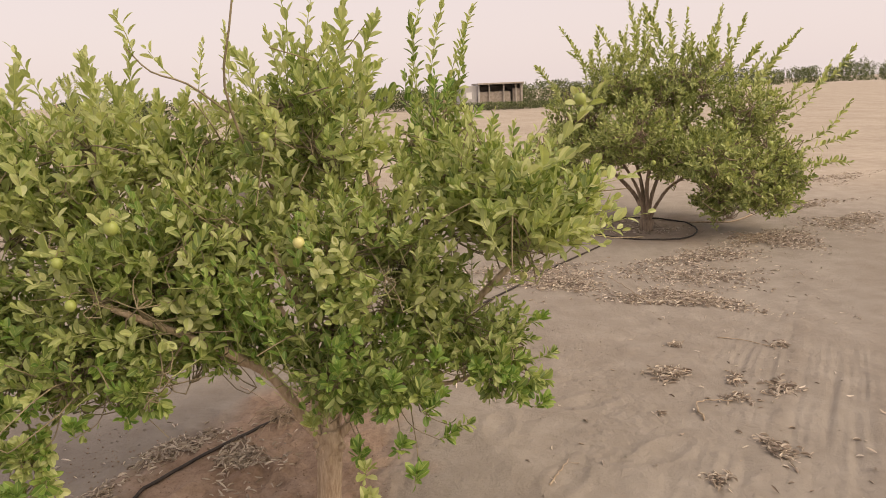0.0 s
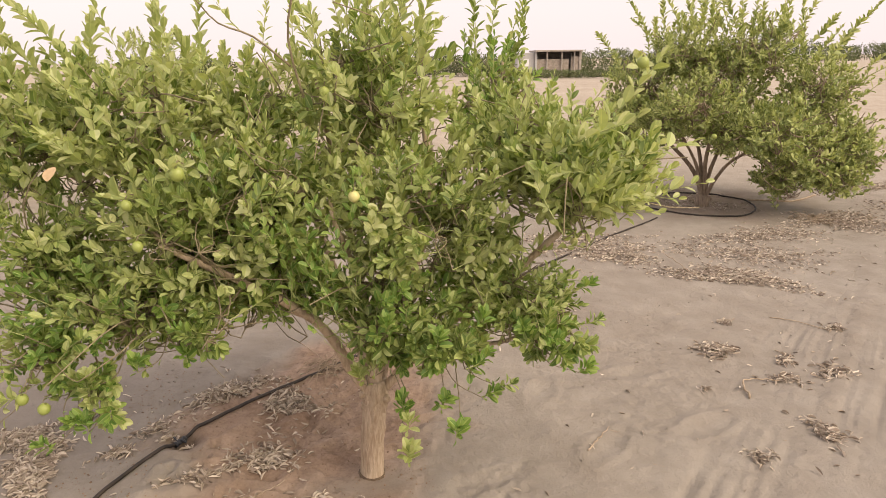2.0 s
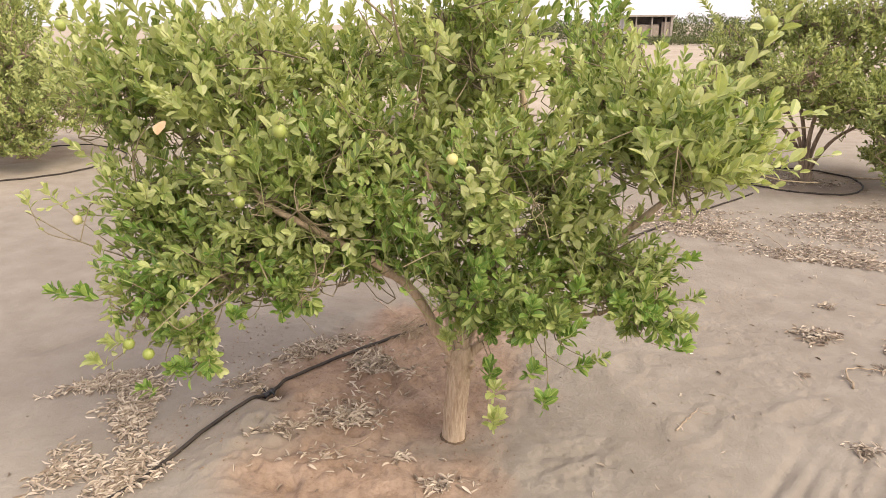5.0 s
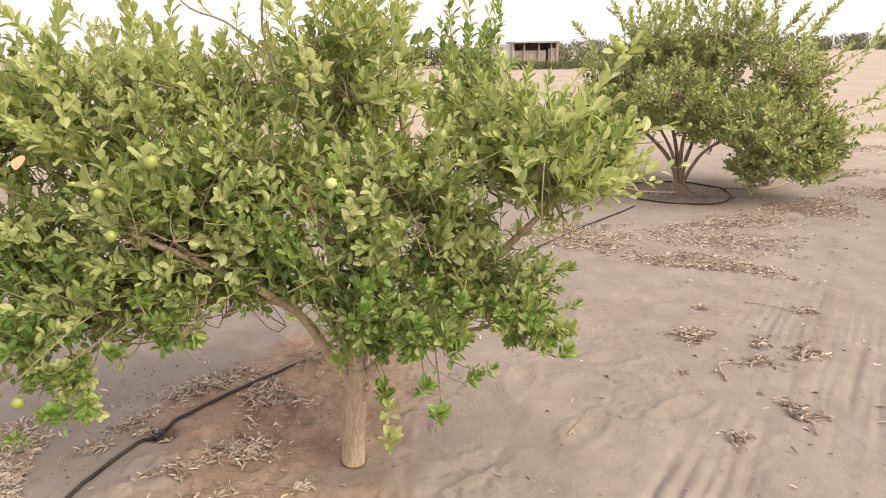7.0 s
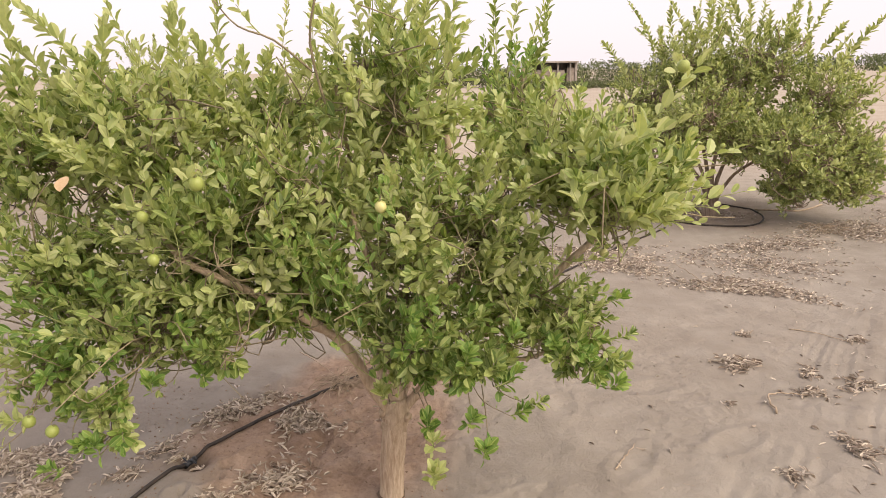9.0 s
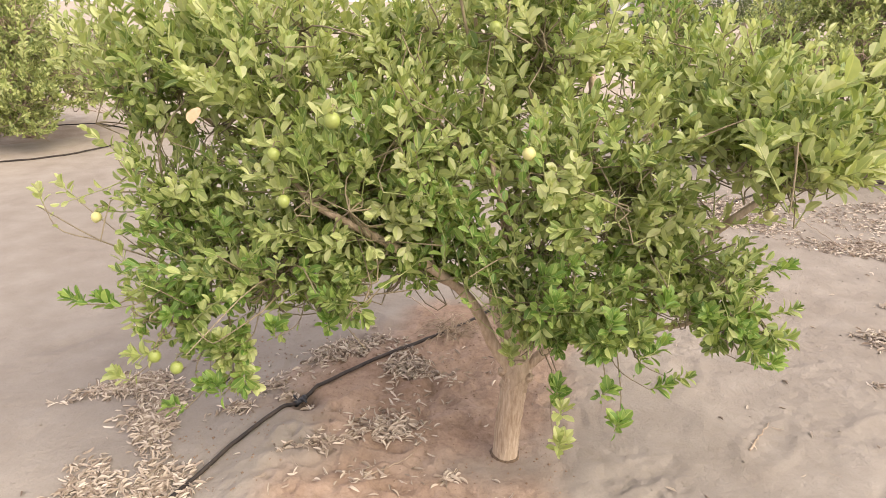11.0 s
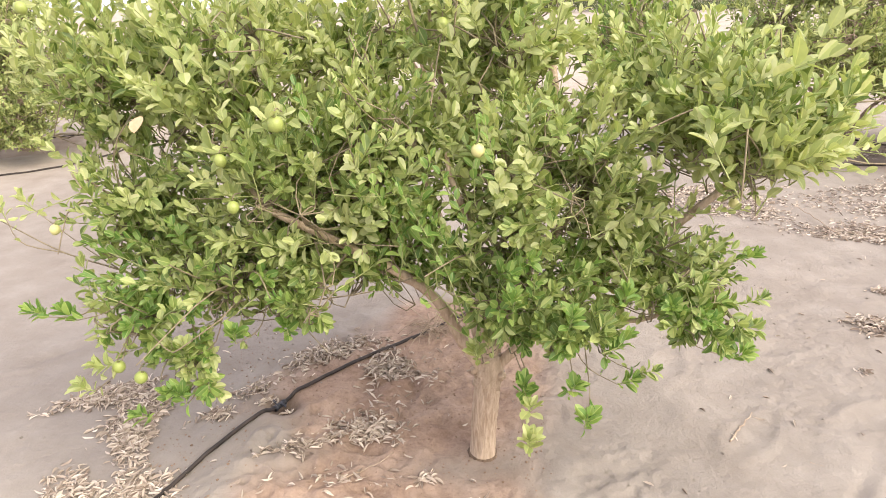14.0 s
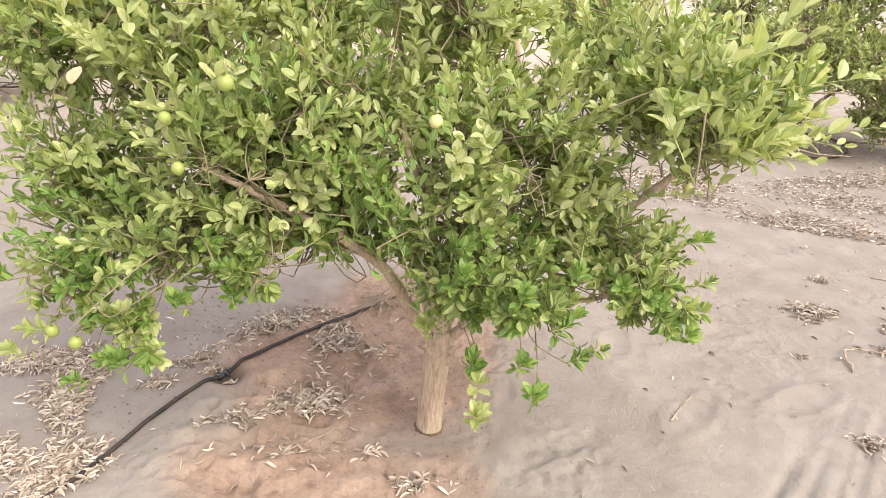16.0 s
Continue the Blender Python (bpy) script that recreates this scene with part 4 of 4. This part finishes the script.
def broad_tree(k, label, seed, turn=(0.905, 0.425), open_foot=True):
    """A lime tree of the orchard: several stems from the ground, low broad skirts and tall whips."""
    x0, y0 = TREES[k]
    e = tree_empty(x0, y0, label)
    bpy.context.view_layer.update()
    z0 = e.location.z
    fol = Foliage(seed, 0.052, 0.004)
    g = fol.rng

    def at(u, v, z):
        return np.array((x0 + turn[0] * u + turn[1] * v, y0 - turn[1] * u + turn[0] * v, z0 + z))

    t = Soup()
    tube(t, [at(0, 0, -0.06), at(0.0, 0, 0.05), at(0.01, 0, 0.13)], 0.075, 0.082, 12, 0.05, g, True, 0.02)
    child("trunk", move(t.mesh("trunk", bark_row), e), e, "short grey-brown trunk")
    pts = []
    for u, v, z in ((-0.95, 0.15, 1.15), (-0.6, -0.2, 1.3), (-0.36, 0.25, 1.4), (0.0, -0.1, 1.5), (0.52, 0.2, 1.35), (1.05, -0.2, 1.0)):
        c = curve_points([at(0.02 * g.normal(), 0, 0.07), at(0.13 * u, 0.2 * v, 0.27 * z + 0.08), at(0.40 * u + g.normal(0, 0.05), 0.5 * v, 0.6 * z), at(u, v, z)], 14)
        s = Soup()
        tube(s, c, g.uniform(0.022, 0.034), 0.012, 8, 0.06, g)
        child("limb", move(s.mesh("limb", bark_row), e), e)
        pts.append(c[5:])
    limbs = np.concatenate(pts)
    for u, v, z, ru, rz, n in ((-0.75, 0, 1.32, 0.5, 0.40, 100), (-0.3, 0.1, 1.68, 0.5, 0.36, 95), (0.4, 0, 1.70, 0.5, 0.38, 100), (0.05, 0, 1.45, 0.5, 0.34, 60), (1.0, 0, 1.36, 0.5, 0.42, 105), (0.75, -0.2, 1.05, 0.42, 0.30, 75), (1.32, -0.1, 0.74, 0.42, 0.40, 100),
                               (0.9, -0.5, 0.72, 0.45, 0.40, 100), (1.15, 0.5, 0.78, 0.5, 0.38, 70), (0.6, -0.75, 0.95, 0.45, 0.32, 80), (-0.1, -0.75, 1.22, 0.45, 0.30, 70), (-0.95, -0.4, 0.9, 0.45, 0.4, 90),
                               (-1.0, 0.4, 0.9, 0.45, 0.4, 60), (0.1, 0.9, 1.1, 0.55, 0.4, 60), (0.65, 0.7, 0.8, 0.45, 0.4, 60), (-0.45, 0.8, 0.95, 0.45, 0.35, 50), (0.2, -0.1, 1.25, 0.45, 0.3, 60),
                               (0.28, -0.6, 0.92, 0.38, 0.28, 75), (0.1, 0.35, 0.85, 0.5, 0.3, 60), (-0.42, -0.55, 0.98, 0.4, 0.28, 60), (0.75, -0.35, 0.45, 0.36, 0.26, 60), (1.25, -0.15, 0.46, 0.42, 0.28, 70)):
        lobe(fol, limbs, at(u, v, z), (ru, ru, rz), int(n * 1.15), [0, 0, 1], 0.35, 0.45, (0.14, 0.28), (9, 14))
    # tall whips that break the outline
    for i in range(46):
        a, f = g.uniform(0, 6.283), math.sqrt(g.uniform(0, 1))
        u, v = 0.2 + 1.25 * f * math.cos(a), 1.0 * f * math.sin(a)
        b = at(u, v, 1.86 - 0.46 * f * f)
        ln = 0.25 + 0.6 * g.uniform() ** 1.6
        tip = b + (at(0.45 * (u - 0.1) + g.normal(0, 0.26), 0.5 * v, 1.0) - at(0, 0, 0)) * ln / max(1.0, math.hypot(1.0, 0.75 * u))
        fol.shoot(b, tip, int(8 + ln * 50), 0, g.uniform(1.1, 1.55), 0.05, bend=0.11)
    for u, v, z, du, dz in ((1.45, -0.1, 0.95, 0.5, 0.45), (1.5, 0.1, 0.85, 0.55, 0.22), (1.3, 0.2, 1.1, 0.5, 0.7), (1.5, -0.3, 0.7, 0.45, 0.1)):
        fol.shoot(at(u, v, z), at(u + du, v, z + dz), 28, 0, 1.45, bend=0.1)
    child("twig_work", move(fol.stems.mesh("twig_work", bark_row), e), e, kind="stuff")
    child("green_wood", move(fol.greens.mesh("green_wood", bark_green), e), e, "pale green shoots", kind="stuff")
    p, x, y, z, kind = fol.gathered()
    # open foot of the crown where the stems show
    side = unit((-0.425, -0.905, 0.10))
    bare = np.zeros(len(p), bool)
    for c in limbs[limbs[:, 2] < z0 + (0.62 if open_foot else 0.0)]:
        d = p - c
        w = np.clip(d @ side, -0.2, 1.6)
        bare |= np.linalg.norm(d - w[:, None] * side, axis=1) < 0.045
    p, x, y, z, kind = (q[~bare] for q in (p, x, y, z, kind))
    for k, m in enumerate((leaf_row, leaf_row_dark)):
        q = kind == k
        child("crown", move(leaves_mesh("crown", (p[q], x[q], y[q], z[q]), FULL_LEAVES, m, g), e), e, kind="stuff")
    for i in range(24):
        a = g.uniform(0, 6.283)
        ob = child("lime", lime_green_mesh, e)
        ob.location = Vector(at(0.2 + 1.3 * math.cos(a), 1.0 * math.sin(a), g.uniform(0.5, 1.3))) - e.location
        ob.scale = (0.026, 0.026, 0.026)
    return e


broad_tree(1, "broad lime tree with upright shoots in a watering ring", 21)
broad_tree(2, "broad lime tree standing on sand beside a black pipe", 22, (0.68, 0.733), False)
row_tree(3, "lime tree farther back in the orchard", 1.95, 1.25, 23, 600)
row_tree(4, "lime tree far back in the next row", 2.4, 1.7, 24, 600)


# ---- watering pipes ----
def pipe_line():
    e = tagged(new("irrigation_pipe"), "black plastic irrigation pipe lying on the sand", "pipe")
    pts = [(-2.6, -0.3), (-1.95, 0.85), (-1.62, 1.49), (-1.47, 1.87), (-1.31, 2.17), (-1.03, 2.55), (-0.76, 2.82), (-0.2, 3.6), (0.7, 4.6), (1.6, 5.6), (2.2, 6.2)]
    c = curve_points([(x, y, on_ground(x, y, 0.012)) for x, y in pts], 220)
    z = ground_height(c[:, 0], c[:, 1])
    z = np.maximum(np.convolve(np.pad(z, 4, mode="edge"), np.ones(9) / 9, "valid"), z)
    c[:, 2] = np.maximum(np.convolve(np.pad(z, 2, mode="edge"), np.ones(5) / 5, "valid"), z) + 0.007
    s = Soup()
    tube(s, c, 0.0082, 0.0082, 10)
    child("tube", s.mesh("tube", pipe_plastic), e)
    # joint with its sleeve, collars and dripper
    j = c[int(np.argmin(np.hypot(c[:, 0] + 1.31, c[:, 1] - 2.17)))] + (0, 0, 0.002)
    d = np.array((*unit((0.42, 0.9)), 0))
    s = Soup()
    tube(s, [j - d * 0.03, j, j + d * 0.03], 0.0115, 0.0115, 12)
    child("sleeve", s.mesh("sleeve", fitting_plastic), e, "black joining sleeve")
    for k in (-1, 1):
        s = Soup()
        tube(s, [j + d * k * 0.02, j + d * k * 0.03], 0.0135, 0.0135, 12)
        child("collar", s.mesh("collar", fitting_plastic), e)
    s = Soup()
    n = np.array((d[1], -d[0], 0))
    tube(s, curve_points([j, j + n * 0.015 + (0, 0, 0.012), j + n * 0.035 + (0, 0, 0.004)], 8), 0.007, 0.005, 8)
    tube(s, curve_points([j - n * 0.01, j - n * 0.03 + (0, 0, 0.012), j - n * 0.06 + d * 0.02], 8), 0.006, 0.004, 8)
    child("dripper", s.mesh("dripper", fitting_plastic), e)


def ring_pipe(cx, cy, r, label):
    e = tagged(new("watering_ring"), label, "pipe")
    a = np.linspace(0, 2 * np.pi, 60)
    c = np.stack([cx + r * np.cos(a) * (1 + 0.05 * np.sin(2 * a)), cy + r * np.sin(a), np.zeros(60)], axis=1)
    c[:, 2] = ground_height(c[:, 0], c[:, 1]) + 0.012
    s = Soup()
    tube(s, c, 0.009, 0.009, 8)
    child("tube", s.mesh("tube", pipe_plastic), e)


pipe_line()
ring_pipe(2.88, 6.84, 0.62, "black hose ring laid round the trunk of a tree")
ring_pipe(-6.1, 7.3, 1.1, "black hose ring under the crown of a tree")


def supply_hose():
    e = tagged(new("supply_hose"), "thin tan hose running to the watering ring", "hose")
    c = curve_points([(3.5, 7.0, 0), (3.8, 6.86, 0), (4.1, 6.95, 0), (4.5, 7.3, 0)], 24)
    c[:, 2] = ground_height(c[:, 0], c[:, 1]) + 0.008
    s = Soup()
    tube(s, c, 0.010, 0.010, 8)
    child("tube", s.mesh("tube", straw), e)


supply_hose()


# ---- dead leaves and twigs on the sand ----
def dead_leaf_frames(x, y, g, heap):
    n = len(x)
    a = g.uniform(0, 2 * np.pi, n)
    tilt = g.normal(0, 0.13, n)
    ax = np.stack([np.cos(a) * np.cos(tilt), np.sin(a) * np.cos(tilt), np.sin(tilt)], axis=1)
    nr = np.stack([g.normal(0, 0.4, n), g.normal(0, 0.4, n), np.ones(n)], axis=1)
    z = ground_height(x, y) + 0.004 + g.uniform(0, 1, n) * heap
    return leaf_frames(np.stack([x, y, z], axis=1), ax, nr, g.uniform(0.02, 0.048, n))


DEAD = [leaf_shape(True, 1.8, 0.3, 0.25), leaf_shape(True, 1.5, -0.22, 0.23), leaf_shape(True, 2.2, 0.12, 0.24), leaf_shape(True, 0.9, 0.25, 0.14), leaf_shape(True, -1.6, -0.2, 0.21)]


def litter(cx, cy, rx, ry, turn, n, seed, heap=0.02, label="heap of curled dry leaves lying on sand"):
    n = int(n * (2.6 if heap else 0.8))
    g = np.random.default_rng(seed)
    r = g.uniform(0, 1, n) ** 0.62 * (0.5 + 0.5 * g.uniform(0, 1, n))
    a = g.uniform(0, 2 * np.pi, n)
    r = r * (1 + 0.35 * np.sin(a * 3 + seed) + 0.2 * np.sin(a * 7 + 2 * seed))
    u, v = rx * r * np.cos(a), ry * r * np.sin(a)
    c, s = math.cos(radians(turn)), math.sin(radians(turn))
    x, y = cx + u * c - v * s, cy + u * s + v * c
    edge = np.clip(1 - r, 0, 1)
    me = leaves_mesh("leaf_litter", dead_leaf_frames(x, y, g, heap * edge), DEAD, litter_mat, g)
    return tagged(new("leaf_litter", me), label, "dry leaves", "heaps of dry leaves", "stuff")


litter(-2.08, 2.24, 0.24, 0.11, 25, 360, 61)
litter(-1.86, 2.02, 0.13, 0.30, 20, 480, 62)
litter(-1.66, 1.58, 0.14, 0.26, -10, 300, 63)
litter(-1.9, 1.6, 0.15, 0.2, 0, 150, 64, 0.01)
litter(-1.2, 2.60, 0.26, 0.12, 35, 260, 65)
litter(-0.90, 2.50, 0.14, 0.17, 20, 220, 66)
litter(-0.90, 2.02, 0.19, 0.10, 15, 130, 67)
litter(-1.16, 1.88, 0.16, 0.06, 20, 40, 68, 0.008)
litter(-1.45, 2.3, 0.16, 0.07, 40, 40, 69, 0.008)
litter(-0.49, 1.62, 0.10, 0.05, 10, 40, 70, 0.01)
litter(-0.64, 1.76, 0.05, 0.03, 10, 14, 56, 0.01)
litter(-0.98, 2.12, 0.34, 0.12, 30, 34, 90, 0.004, "brown dry leaves pressed into damp soil")
litter(-0.72, 2.45, 0.30, 0.20, 20, 32, 91, 0.004, "brown dry leaves pressed into damp soil")
litter(-0.95, 1.74, 0.35, 0.12, 10, 26, 92, 0.003, "brown dry leaves pressed into damp soil")
litter(-1.55, 2.12, 0.10, 0.05, 20, 36, 93, 0.012)
litter(-1.37, 2.19, 0.06, 0.03, 20, 16, 94, 0.01)
litter(-1.25, 2.12, 0.035, 0.03, 50, 10, 95, 0.0)
litter(1.43, 2.98, 0.15, 0.11, 20, 120, 71, 0.025)
litter(2.12, 4.28, 0.58, 0.27, -30, 900, 72, 0.03)
litter(1.32, 4.98, 0.55, 0.4, -20, 700, 73)
litter(2.5, 4.85, 0.8, 0.4, -20, 420, 55, 0.006)
litter(2.9, 5.45, 0.9, 0.32, 15, 520, 74)
litter(1.2, 5.4, 0.7, 0.3, 0, 360, 75)
litter(4.0, 5.95, 0.55, 0.5, 25, 800, 76, 0.05)
litter(5.2, 6.5, 0.9, 0.45, 25, 520, 77)
litter(5.4, 7.7, 0.9, 0.4, 20, 380, 78)
litter(7.4, 9.8, 1.3, 0.5, 20, 260, 58)
litter(1.64, 2.62, 0.10, 0.06, -30, 34, 79, 0.015)
litter(1.55, 2.12, 0.09, 0.16, 10, 64, 59, 0.02)
litter(1.93, 2.68, 0.15, 0.1, 30, 50, 80, 0.01)
litter(1.66, 3.4, 0.07, 0.05, 0, 24, 81, 0.01)
litter(2.28, 3.26, 0.1, 0.05, 20, 34, 82, 0.01)
litter(1.17, 1.94, 0.08, 0.06, 20, 34, 83, 0.012)
litter(1.75, 2.85, 0.1, 0.04, 60, 26, 84, 0.01)
litter(1.18, 2.55, 0.04, 0.02, 10, 8, 85, 0.01)
litter(2.95, 7.0, 0.6, 0.5, 0, 220, 86, 0.006)


def scattered_leaves(cx, cy, rx, ry, n, seed):
    """Dry leaves that lie singly on the sand, each a thing of its own."""
    g = np.random.default_rng(seed)
    x, y = cx + rx * g.uniform(-1, 1, n), cy + ry * g.uniform(-1, 1, n)
    p, ax, ay, az = dead_leaf_frames(x, y, g, 0.0)
    for i in range(n):
        ob = tagged(new("fallen_leaf", dead_meshes[int(g.integers(0, len(dead_meshes)))]), "curled dry leaf lying on the sand", "dry leaf", "scattered dry leaves")
        m = Matrix.Identity(4)
        for c, a in enumerate((ax[i], ay[i], az[i], p[i])):
            for r in range(3):
                m[r][c] = a[r]
        ob.matrix_world = m


dead_meshes = [tri_mesh("fallen_leaf", v, f, litter_single) for v, f in DEAD]
scattered_leaves(1.2, 2.6, 1.2, 1.1, 80, 87)
scattered_leaves(-1.2, 2.2, 0.9, 0.7, 90, 88)
scattered_leaves(1.8, 2.4, 0.5, 0.8, 40, 57)
litter(2.6, 4.8, 2.2, 1.3, 30, 420, 89, 0.0, "dry leaves scattered thinly between the rows")


def clods(x0, x1, y0, y1, n, seed, mat=None, big=0.006):
    """Crumbs of dry soil and tiny stones."""
    g = np.random.default_rng(seed)
    x, y = g.uniform(x0, x1, n), g.uniform(y0, y1, n)
    keep = smooth_noise(x, y, 1.7, seed) + 0.6 * smooth_noise(x, y, 5.0, seed + 1) > g.uniform(-0.6, 0.9, n)
    x, y = x[keep], y[keep]
    z = ground_height(x, y)
    t = Soup()
    v = np.array([(1, 0, 0), (-1, 0, 0), (0, 1, 0), (0, -1, 0), (0, 0, 1), (0, 0, -1)], float)
    f = [(0, 2, 4), (2, 1, 4), (1, 3, 4), (3, 0, 4), (2, 0, 5), (1, 2, 5), (3, 1, 5), (0, 3, 5)]
    for i in range(len(x)):
        r = 0.002 + big * g.uniform() ** 4
        t.add(v * g.uniform(0.7, 1.3, (6, 1)) * r * (1, 1.2, 0.7) + (x[i], y[i], z[i] + 0.3 * r), f)
    return tagged(new("soil_crumbs", t.mesh("soil_crumbs", mat or sand)), "crumbs of dry soil scattered on the sand", "soil", kind="stuff")


clods(-2.4, 2.4, 1.4, 4.0, 1500, 41)
clods(-1.7, -0.2, 1.6, 2.9, 2600, 43, soil_dark, 0.0045)


def fallen_twig(pts, r, label):
    s = Soup()
    c = curve_points([(x, y, on_ground(x, y, r + h)) for x, y, h in pts], 14)
    g = np.random.default_rng(len(label))
    c[1:-1] += g.normal(0, r * 0.9, (12, 3)) * (1, 1, 0.3)
    tube(s, c, r * 0.8, r * 0.35, 6, 0.12, g)
    return tagged(new("fallen_twig", s.mesh("fallen_twig", straw)), label, "twig", "fallen twigs")


fallen_twig([(1.36, 2.44, 0), (1.40, 2.58, 0.01), (1.47, 2.62, 0.01), (1.6, 2.60, 0)], 0.007, "bent dry twig lying on sand")
fallen_twig([(1.97, 3.44, 0), (2.1, 3.38, 0.004), (2.22, 3.22, 0)], 0.005, "thin dry twig lying on sand")
fallen_twig([(-0.95, 1.72, 0), (-0.84, 1.8, 0.004), (-0.78, 1.9, 0)], 0.004, "thin straw-coloured twig under the tree")
fallen_twig([(-1.02, 3.25, 0.03), (-0.90, 3.08, 0.03), (-0.76, 2.92, 0)], 0.005, "pale dry twig leaning by the pipe")
fallen_twig([(1.85, 4.2, 0), (1.83, 4.5, 0.02), (1.8, 4.9, 0.02)], 0.006, "dry twig lying on leaf litter")
fallen_twig([(0.45, 1.98, 0), (0.53, 2.1, 0.004), (0.6, 2.2, 0)], 0.005, "short dry twig half buried in sand")


def straw_tuft(x, y, r, n, seed):
    g = np.random.default_rng(seed)
    t = Soup()
    z = on_ground(x, y)
    for _ in range(n):
        a = g.uniform(0, 6.283)
        b = (x + g.normal(0, r * 0.3), y + g.normal(0, r * 0.3))
        q = (b[0] + r * math.cos(a), b[1] + r * math.sin(a))
        tube(t, curve_points([(*b, z + 0.005), ((b[0] + q[0]) / 2, (b[1] + q[1]) / 2, z + g.uniform(0.01, 0.06)), (*q, z + 0.008)], 6), 0.0028, 0.0015, 4)
    return tagged(new("straw_tuft", t.mesh("straw_tuft", straw)), "tangle of pale dry straw beside the pipe", "straw", kind="stuff")


straw_tuft(-0.72, 2.86, 0.15, 60, 31)
straw_tuft(3.75, 6.0, 0.22, 50, 32)


# ---- distance ----
def hut():
    e = tagged(new("shed"), "low grey shed with an open dark front", "shed")
    e.location = (12.0, 60, 0)

    def box(name, x0, x1, y0, y1, z0, z1, mat, label=""):
        bm = bmesh.new()
        bmesh.ops.create_cube(bm, size=1)
        for v in bm.verts:
            v.co = ((x0 + x1) / 2 + v.co.x * (x1 - x0), (y0 + y1) / 2 + v.co.y * (y1 - y0), (z0 + z1) / 2 + v.co.z * (z1 - z0))
        bmesh.ops.bevel(bm, geom=bm.edges[:], offset=0.015, segments=1, affect="EDGES")
        me = bpy.data.meshes.new(name)
        bm.to_mesh(me)
        bm.free()
        me.materials.append(mat)
        child(name, me, e, label)

    box("roof", -2.1, 2.05, -0.4, 3.4, 2.12, 2.26, wood_grey, "flat weathered roof")
    box("back_wall", -2.0, 1.9, 3.0, 3.2, -0.2, 2.12, wood_grey)
    box("side_wall", -2.08, -1.9, 0, 3.0, -0.2, 2.12, block_grey)
    box("side_wall", 1.8, 2.0, 0, 3.0, -0.2, 2.12, wood_grey)
    box("block_room", -3.6, -2.09, 0.2, 3.0, -0.2, 2.06, block_grey, "pale cement block room")
    box("window", -3.1, -2.6, 0.14, 0.2, 0.9, 1.5, white_paint, "small white shuttered window")
    for x in (-1.1, 0.2, 1.3):
        box("post", x, x + 0.12, -0.1, 0.02, -0.2, 2.12, wood_grey)
    box("board_wall", -1.9, 0.9, 0.1, 0.22, -0.2, 1.5, board_tan, "weathered board wall below the roof")
    box("board_wall", 1.1, 1.8, 0.1, 0.22, -0.2, 1.7, board_tan)


hut()


def hedge(name, label, x0, x1, y, depth, low, high, step, wide, leaf, n, seed, mat=None):
    """A belt of far bushes: clumps of small leaves on many stems."""
    g = np.random.default_rng(seed)
    xs, ys, zs = [], [], []
    for cx in np.arange(x0, x1, step):
        h = low + (high - low) * (0.5 + 0.5 * float(smooth_noise(cx, seed * 3.1, 0.21, seed))) * g.uniform(0.75, 1.15)
        cy = y + g.uniform(-depth, depth)
        m = n
        a = g.normal(0, 1, (m, 3))
        a /= np.linalg.norm(a, axis=1, keepdims=True)
        a *= g.uniform(0.5, 1.0, (m, 1)) ** 0.5
        xs.append(cx + a[:, 0] * wide)
        ys.append(cy + a[:, 1] * wide)
        zs.append(h * 0.48 + a[:, 2] * h * 0.52 + g.normal(0, 0.04 * h, m))
    p = np.stack([np.concatenate(xs), np.concatenate(ys), np.concatenate(zs)], axis=1)
    k = len(p)
    ax = g.normal(0, 1, (k, 3)) + np.array([0, 0, 0.7])
    me = leaves_mesh(name, leaf_frames(p, ax, g.normal(0, 1, (k, 3)) + np.array([0, -0.5, 0.6]), g.uniform(0.6, 1.4, k) * leaf), LOW_LEAVES, mat or leaf_far, g)
    return tagged(new(name, me), label, "bushes", kind="stuff")


hedge("bush_belt", "dark green belt of bushes behind the sand", -6, 32, 70, 2.0, 1.6, 2.7, 0.55, 0.9, 0.17, 560, 91)
hedge("low_bushes", "low grey-green bushes in front of the shed", 7, 18, 56.5, 0.7, 0.5, 0.9, 0.35, 0.5, 0.10, 380, 96)
hedge("tree_belt", "dark line of trees on the horizon", 60, 270, 172, 5, 3.4, 7.0, 1.0, 1.5, 0.36, 380, 92)
hedge("far_bushes", "dark bushes far off on the sand", -26, -17, 62, 2, 1.6, 2.6, 0.7, 1.0, 0.3, 260, 93)


def dry_bush(x, y, r, h, seed):
    g = np.random.default_rng(seed)
    s = Soup()
    for i in range(240):
        a, f = g.uniform(0, 6.283), g.uniform(0.1, 1)
        end = (x + r * f * math.cos(a), y + r * f * math.sin(a), h * g.uniform(0.5, 1) * (1.1 - 0.6 * f * f))
        b = (x + 0.25 * r * math.cos(a), y + 0.25 * r * math.sin(a), -0.02)
        m = tuple((np.array(b) + end) / 2 + g.normal(0, 0.09, 3))
        tube(s, curve_points([b, m, end], 5), 0.012, 0.005, 3, cap=False)
    return tagged(new("dry_bush", s.mesh("dry_bush", brush_dry)), "grey leafless desert bush", "bush", kind="stuff")


dry_bush(-6.6, 19.3, 1.0, 0.95, 95)
